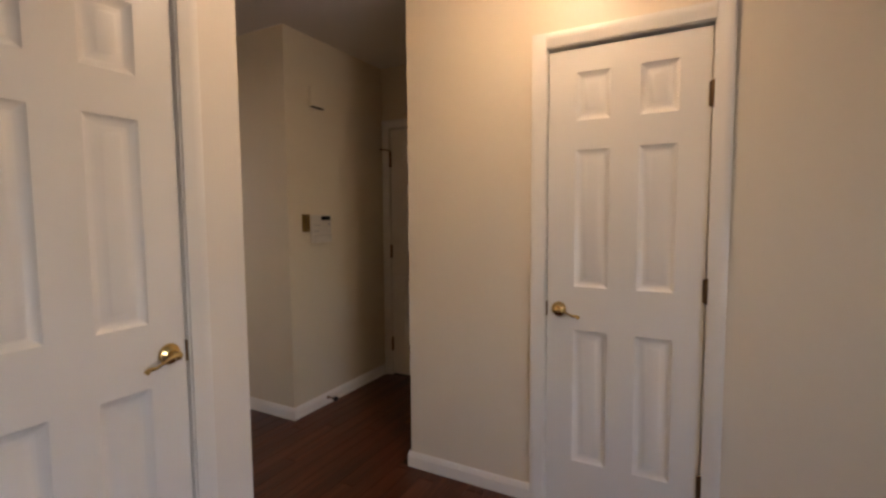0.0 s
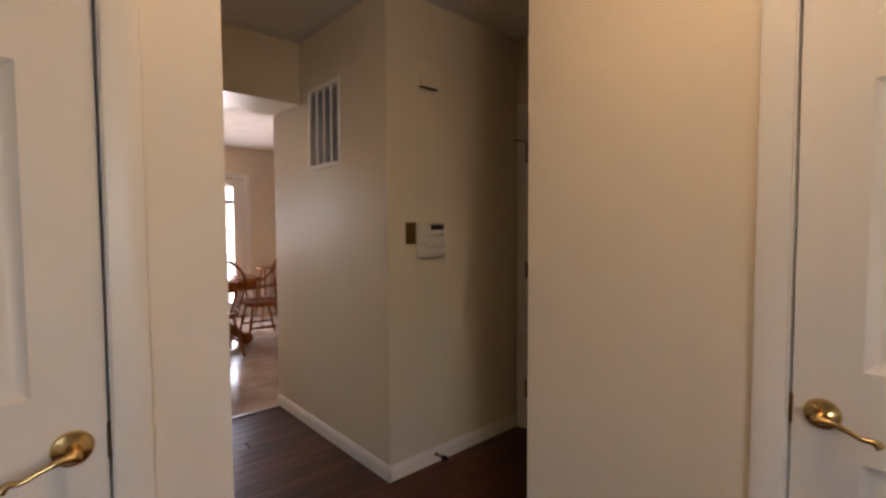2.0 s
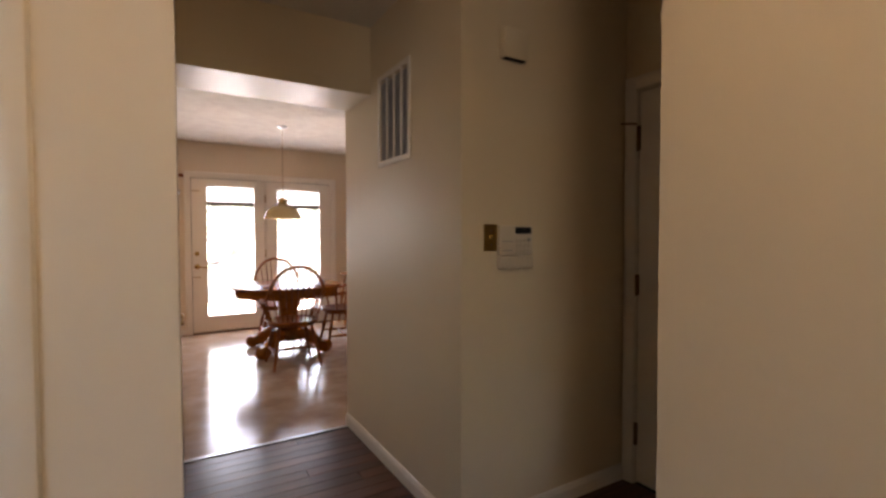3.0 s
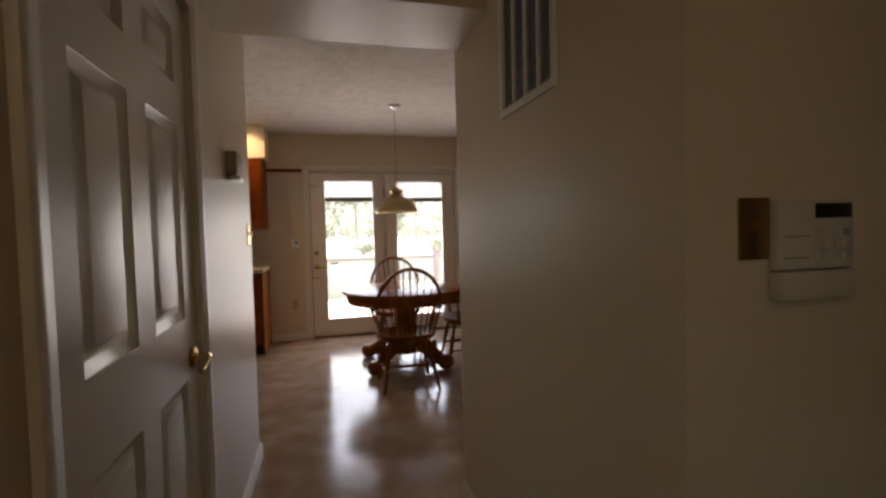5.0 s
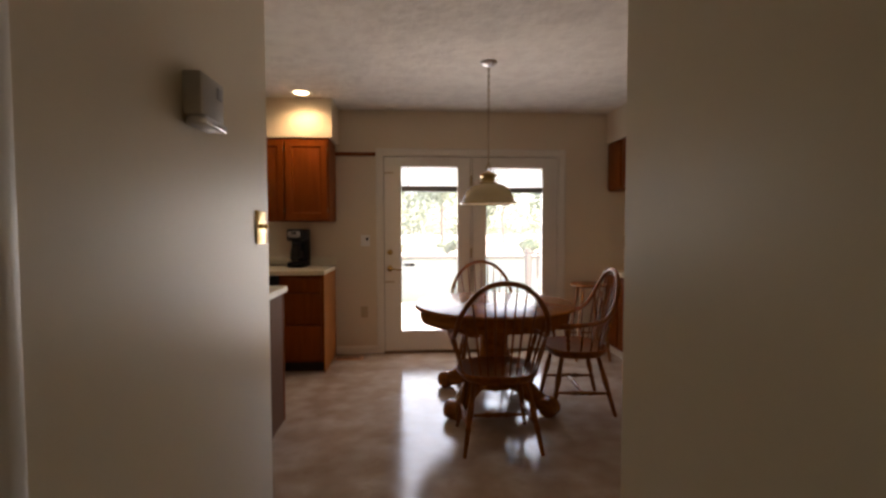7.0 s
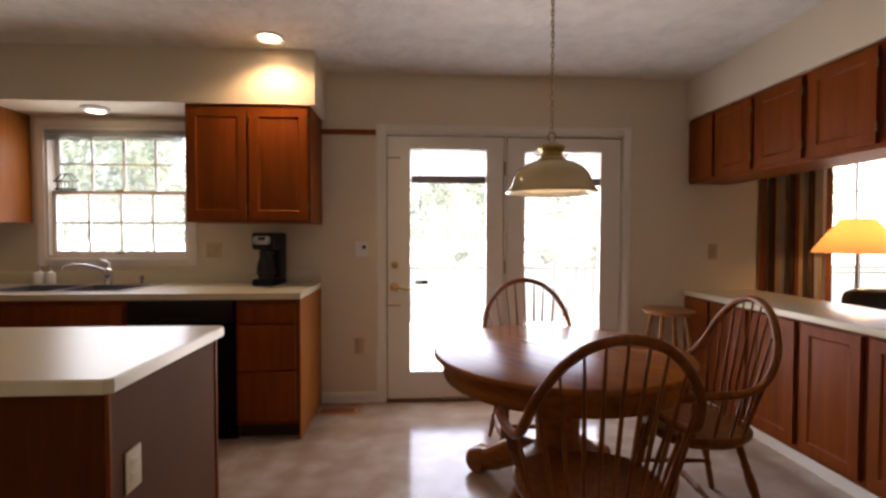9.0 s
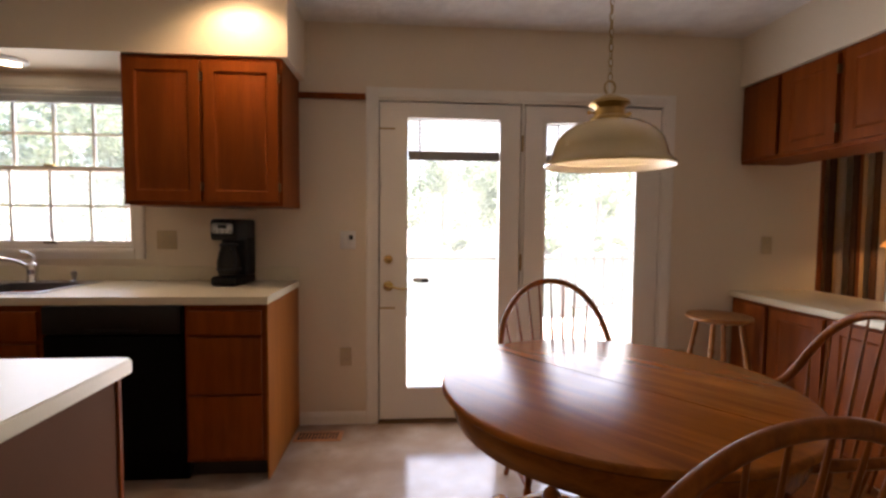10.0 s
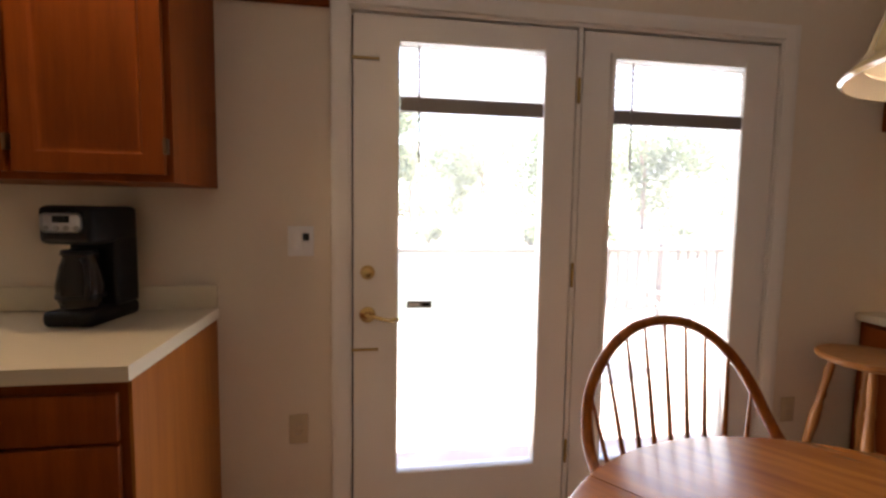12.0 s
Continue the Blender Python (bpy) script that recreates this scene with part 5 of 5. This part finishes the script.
for s in (-1, 1):
    part("thumb_screw", moved(turned((s * 0.048, 0, 0.178), (s * 0.075, 0, 0.178), [(0.003, 0), (0.004, 0.6), (0.008, 0.7), (0.006, 1)], 10), pose(0, 0, Z0)), BRASS, col)
link = tube([(0.0065 * math.cos(a), 0, 0.015 * math.sin(a)) for a in [i * math.pi / 6 for i in range(12)]], 0.0022, 6, True)
link_me = mesh_of("chain_link", link, BRASSD)
zz = Z0 + 0.295
k = 0
while zz < -0.045:
    lk = new("chain_link", link_me)
    lk.parent = pl
    lk.matrix_basis = pose(0, 0, zz, 0, 0, 90 * (k % 2))
    zz += 0.0245
    k += 1
part("cord", tube([(0, 0.004, Z0 + 0.24), (0.004, 0, Z0 + 0.5), (-0.003, 0.003, -0.2), (0, 0, -0.03)], 0.003, 6), WHITEP, pl)
part("bulb", moved(lathe([(0.001, 0.03), (0.022, 0.04), (0.030, 0.062), (0.024, 0.09), (0.014, 0.11), (0.012, 0.14)], 20, False), pose(0, 0, Z0)), BULB, pl, "lit warm bulb")

# ---------------- family room beyond the peninsula ----------------
def curtain(x0, x1, y, z0, z1, waves, depth):
    bm = bmesh.new()
    n = waves * 10
    a, c = [], []
    for i in range(n + 1):
        s = i / n
        yy = y - depth * (0.5 + 0.5 * math.sin(s * waves * 2 * math.pi)) - 0.01 * math.sin(s * 9.1)
        a.append(bm.verts.new((x0 + (x1 - x0) * s, yy * 1.0, z0)))
        c.append(bm.verts.new((x0 + (x1 - x0) * s + 0.01 * math.sin(i), y - depth * 0.6 * (0.5 + 0.5 * math.sin(s * waves * 2 * math.pi)), z1)))
    for i in range(n):
        bm.faces.new((a[i], a[i + 1], c[i + 1], c[i]))
    ext = bmesh.ops.extrude_face_region(bm, geom=bm.faces[:])
    bmesh.ops.translate(bm, vec=(0, 0.004, 0), verts=[v for v in ext["geom"] if isinstance(v, bmesh.types.BMVert)])
    bmesh.ops.recalc_face_normals(bm, faces=bm.faces[:])
    return bm


cu = thing("curtain", pose(0, 0, 0), "long rust and tan striped curtain beside the window", "curtain", "window curtains")
STRIPES = (CURT, CURTB, CURT2, CURTG, CURTB, CURT, CURT2, CURTB, CURTG, CURT2, CURT)
for i, m in enumerate(STRIPES):
    part("stripe_panel", curtain(4.68 + i * 0.06, 4.74 + i * 0.06, FY - 0.05 - 0.03 * math.sin(i * 1.9), 0.05, 2.2, 1, 0.05), m, cu)
cu2 = thing("curtain", pose(0, 0, 0), "long rust and tan striped curtain beside the window", "curtain", "window curtains")
for i, (xa, xb) in enumerate(((6.43, 6.58), (6.58, 6.73), (6.73, 6.88))):
    part("stripe_panel", curtain(xa, xb, FY - 0.05, 0.05, 2.2, 2, 0.06), CURT if i != 1 else CURT2, cu2)
cr = thing("curtain_rod", pose(0, 0, 0), "dark curtain rod above the window", "curtain rod")
part("rod", tube([(4.62, FY - 0.08, 2.22), (6.93, FY - 0.08, 2.22)], 0.012), BRONZE, cr)
for x in (4.7, 6.85):
    part("bracket", bbox(x - 0.01, x + 0.01, FY - 0.085, FY - 0.001, 2.20, 2.24), BRONZE, cr)
LPX, LPY = 5.075, 7.80
fl = thing("floor_lamp", pose(LPX, LPY, 0), "dark floor lamp with a glowing amber cone shade", "floor lamp")
part("base", lathe([(0.001, 0), (0.14, 0), (0.14, 0.015), (0.05, 0.03), (0.012, 0.05)], 28, False), BRONZE, fl)
part("pole", tube([(0, 0, 0.03), (0, 0, 1.40)], 0.009), BRONZE, fl)
part("shade", lathe([(0.285, 1.155), (0.19, 1.30), (0.10, 1.415), (0.098, 1.413), (0.187, 1.298), (0.282, 1.156)], 40, False), SHADEM, fl, "glowing amber paper shade")
rch = thing("recliner", pose(4.98, 7.05, 0, 0, 0, -20), "dark brown leather recliner behind the peninsula", "armchair")
part("seat", bbox(-0.40, 0.40, -0.38, 0.40, 0.12, 0.45, 0.06, 4), LEATHER, rch)
part("backrest", moved(bbox(-0.36, 0.36, -0.10, 0.12, 0.0, 0.52, 0.07, 4), pose(0, 0.36, 0.40, -12)), LEATHER, rch)
for s in (-1, 1):
    part("armrest", bbox(min(s * 0.34, s * 0.48), max(s * 0.34, s * 0.48), -0.38, 0.42, 0.05, 0.60, 0.05, 4), LEATHER, rch)
part("base", bbox(-0.36, 0.36, -0.3, 0.34, 0.0, 0.13), DARKGAP, rch)

# lamps that burn
point_lamp("pendant_light", (2.35, 6.61, 1.555), L_PEND, WARM, 0.03)
point_lamp("lamp_light", (LPX, LPY, 1.22), L_LAMP, (1.0, 0.62, 0.28), 0.05)


def spot(name, eye, target, power, color, angle, blend, radius):
    d = bpy.data.lights.new(name, "SPOT")
    d.energy, d.color, d.spot_size, d.spot_blend, d.shadow_soft_size = power, color, radians(angle), blend, radius
    ob = new(name, d)
    ob.matrix_world = look(eye, target)


spot("recessed_beam", (0.81, 7.44, CE - 0.03), (0.81, 7.46, 0.9), L_CAN, WARM, 150, 0.6, 0.05)
spot("puck_beam", (-0.47, 7.80, 2.110), (-0.47, 7.80, 0.9), L_PUCK, WARM, 140, 0.8, 0.04)

# ceiling lamp of the front room
rl2 = thing("ceiling_lamp", pose(RLX, RLY, CE), "round glass ceiling lamp in the front room", "ceiling lamp")
part("canopy", lathe([(0.001, 0), (0.09, 0), (0.09, -0.02), (0.05, -0.035), (0.001, -0.036)], 28), BRASS, rl2)
part("bowl", lathe([(0.001, -0.12), (0.07, -0.112), (0.12, -0.085), (0.14, -0.045), (0.135, -0.04)], 32, False), BULB, rl2)
point_lamp("front_room_light", (RLX, RLY, CE - 0.16), L_FRONT, (1.0, 0.74, 0.5), 0.07)

# ---------------- outside ----------------
b = bme(); box(b, -60, 70, 8.6, 140, -0.9, -0.70); structure("ground", b, GRASS, "sunlit lawn behind the house", "ground")
b = bme(); box(b, -3.0, 7.4, -2.9, 8.5, -0.7, -0.121); structure("foundation", b, MULCH, "concrete foundation under the house", "foundation")
b = bme(); box(b, -3.0, 7.4, -2.9, 8.52, CE + 0.121, CE + 0.3); structure("roof_deck", b, GREYP, "flat roof over the rooms", "roof")
deck = thing("deck", pose(0, 0, 0), "pale weathered wooden deck behind the patio doors", "deck", kind="structure")
for i in range(22):
    y = 8.54 + i * 0.145
    part("plank", bbox(-0.6, 8.2, y, y + 0.138, -0.10, -0.065), DECKM, deck, smooth=False)
part("skirt", bbox(-0.6, 8.2, 8.6, 11.72, -0.7, -0.11), DECKM, deck, smooth=False)
rail = thing("deck_railing", pose(0, 0, -0.065), "brown wooden deck railing with square balusters", "railing")
part("top_rail", bbox(3.9, 8.2, 11.58, 11.70, 0.90, 0.94, 0.005), RAILM, rail)
part("bottom_rail", bbox(3.9, 8.2, 11.62, 11.66, 0.12, 0.17), RAILM, rail, smooth=False)
post_me = mesh_of("baluster", bbox(-0.018, 0.018, -0.018, 0.018, 0.17, 0.90), RAILM, False)
for i in range(30):
    o = new("baluster", post_me)
    o.parent = rail
    o.matrix_basis = pose(3.98 + i * 0.14, 11.64, 0)
for x in (3.93, 5.3, 6.7, 8.1):
    part("post", bbox(x - 0.045, x + 0.045, 11.595, 11.685, 0.0, 1.0, 0.004), RAILM, rail)
b = bme(); box(b, -14, 12, 14.0, 14.35, -0.7, 0.60)
gw = thing("retaining_wall", pose(0, 0, 0), "pale stone retaining wall with a reddish cap", "retaining wall")
part("wall", b, STONEW, gw, smooth=False)
part("cap", bbox(-14, 12, 13.96, 14.37, 0.602, 0.665, 0.006), RAILM, gw, "reddish cap")
b = bme(); box(b, -60, 70, 14.35, 90.0, -0.7, 0.60); structure("garden_bed", b, MULCH, "pale gravel garden bed above the retaining wall", "garden bed")

patio = thing("patio_chair", pose(4.0, 9.9, -0.065, 0, 0, 30), "pale metal patio armchair on the deck", "patio chair")
for sx in (-0.25, 0.25):
    part("side_frame", tube(smooth_path([(sx, 0.25, 0), (sx, 0.24, 0.6), (sx, 0.0, 0.64), (sx, -0.22, 0.6), (sx, -0.24, 0.0)]), 0.012, 8), STEEL, patio)
    part("back_post", tube([(sx, -0.2, 0.4), (sx, -0.3, 1.0)], 0.012, 8), STEEL, patio)
part("seat", bbox(-0.24, 0.24, -0.22, 0.24, 0.40, 0.43, 0.01), BLIND, patio)
part("backrest", moved(bbox(-0.24, 0.24, -0.01, 0.01, 0.0, 0.55, 0.006), pose(0, -0.22, 0.45, 10)), BLIND, patio)




def leaf_mesh(name, count, rx, ry, rz, size, material, seed, lumps=9):
    """A crown of many small leaf blades gathered in uneven lumps."""
    r = random.Random(seed)
    cs = [(r.uniform(-1, 1) * rx * 0.7, r.uniform(-1, 1) * ry * 0.7, r.uniform(-0.7, 1) * rz * 0.75, r.uniform(0.25, 0.5)) for _ in range(lumps)]
    verts, faces = [], []
    for i in range(count):
        cx, cy, cz, cr = cs[r.randrange(lumps)]
        d = Vector((r.gauss(0, 1), r.gauss(0, 1), r.gauss(0, 1)))
        d = d.normalized() * r.uniform(0.5, 1.0)
        p = Vector((cx + d.x * cr * rx, cy + d.y * cr * ry, cz + d.z * cr * rz))
        u = Vector((r.gauss(0, 1), r.gauss(0, 1), r.gauss(0, 0.6))).normalized()
        w = u.cross(Vector((r.gauss(0, 1), r.gauss(0, 1), r.gauss(0, 1)))).normalized()
        s = size * r.uniform(0.6, 1.3)
        k = len(verts)
        verts += [p - u * s, p + w * s * 0.4, p + u * s, p - w * s * 0.4]
        faces.append((k, k + 1, k + 2, k + 3))
    me = bpy.data.meshes.new(name)
    me.from_pydata([tuple(v) for v in verts], [], faces)
    me.materials.append(material)
    return me


def tree(x, y, h, seed, material, spread=1.0):
    r = random.Random(seed)
    t = thing("tree", pose(x, y, 0.60), "leafy green garden tree in full sun", "tree", "trees behind the house")
    pts = smooth_path([(0, 0, 0), (r.uniform(-.1, .1), r.uniform(-.1, .1), h * 0.25), (r.uniform(-.25, .25), r.uniform(-.2, .2), h * 0.55), (r.uniform(-.3, .3), 0, h * 0.85)], 4)
    part("trunk", tube(pts, [0.10 * h / 6 * (1 - 0.85 * i / (len(pts) - 1)) for i in range(len(pts))], 8), BARK, t)
    for k in range(5):
        a = r.uniform(0, 6.28)
        z = h * r.uniform(0.3, 0.65)
        L = h * 0.28 * spread
        part("limb", tube([(0, 0, z), (L * 0.5 * math.cos(a), L * 0.5 * math.sin(a), z + L * 0.35), (L * math.cos(a), L * math.sin(a), z + L * 0.8)], [0.06 * h / 6, 0.04 * h / 6, 0.012], 6), BARK, t)
    c = new("crown", leaf_mesh("crown", 5200, h * 0.36 * spread, h * 0.34 * spread, h * 0.46, 0.11 * h / 6, material, seed + 50, 16))
    c.parent = t
    c.matrix_basis = pose(0, 0, h * 0.44)
    return t


for i, (x, y, h) in enumerate(((-7.5, 21, 6.0), (-3.6, 24, 7.0), (0.3, 21, 3.6), (3.6, 30, 7.5), (6.6, 27, 5.2), (9.5, 24, 6.0), (14, 26, 8), (19, 25, 8), (-12, 24, 8), (-18, 26, 9))):
    tree(x, y, h, 10 + i, LEAF if i % 3 else LEAFD)
for i, (x, y, s) in enumerate(((1.3, 15.6, 0.36), (2.75, 15.6, 0.40), (4.9, 15.6, 0.5), (6.3, 15.4, 0.5), (-0.9, 16.5, 0.55), (-3.0, 16, 0.6), (-5.5, 16, 0.7), (8.5, 16, 0.6))):
    sh = thing("shrub", pose(x, y, 0.60), "low rounded green garden shrub", "shrub", "garden shrubs")
    part("stem", tube([(0, 0, 0), (0.02, 0.01, s * 0.5)], [0.03, 0.012], 6), BARK, sh)
    c = new("crown", leaf_mesh("crown", 900, s, s * 0.8, s * 0.55, 0.05, LEAF, 90 + i, 8))
    c.parent = sh
    c.matrix_basis = pose(0, 0, s * 0.45)
far = new("far_woods", leaf_mesh("far_woods", 45000, 60, 4, 6.0, 0.26, LEAF, 7, 110))
far.matrix_basis = pose(0, 60, 3.2)
tagged(far, "distant sunlit green woods", "woods", kind="stuff")

# ---------------- plank floor of the hall ----------------
fh = bpy.data.objects["floor_hall"]
plank_meshes = {}
row = 0
y = 4.188
while y > -2.6:
    y -= 0.084
    xa, xb = (LX, RX) if y >= 2.81 else ((LX, 3.30) if y >= 1.95 else ((-2.6, 3.30) if y >= 1.84 else (-2.6, 2.16)))
    x = xa
    k = row * 3
    while x < xb - 0.01:
        L = (1.9, 1.55, 2.1, 1.75)[k % 4]
        if x == xa:
            L = L * (0.35, 0.8, 0.55, 1.0, 0.7)[row % 5]
        L = round(min(L, xb - x) * 50) / 50
        if L < 0.02:
            break
        if L not in plank_meshes:
            plank_meshes[L] = mesh_of("plank", bbox(0, L - 0.002, 0, 0.0828, -0.012, 0.0, 0.0012, 1), PLANK, False)
        o = new("plank", plank_meshes[L])
        o.parent = fh
        o.matrix_basis = pose(x, y, 0.0)
        x += L
        k += 1
    row += 1
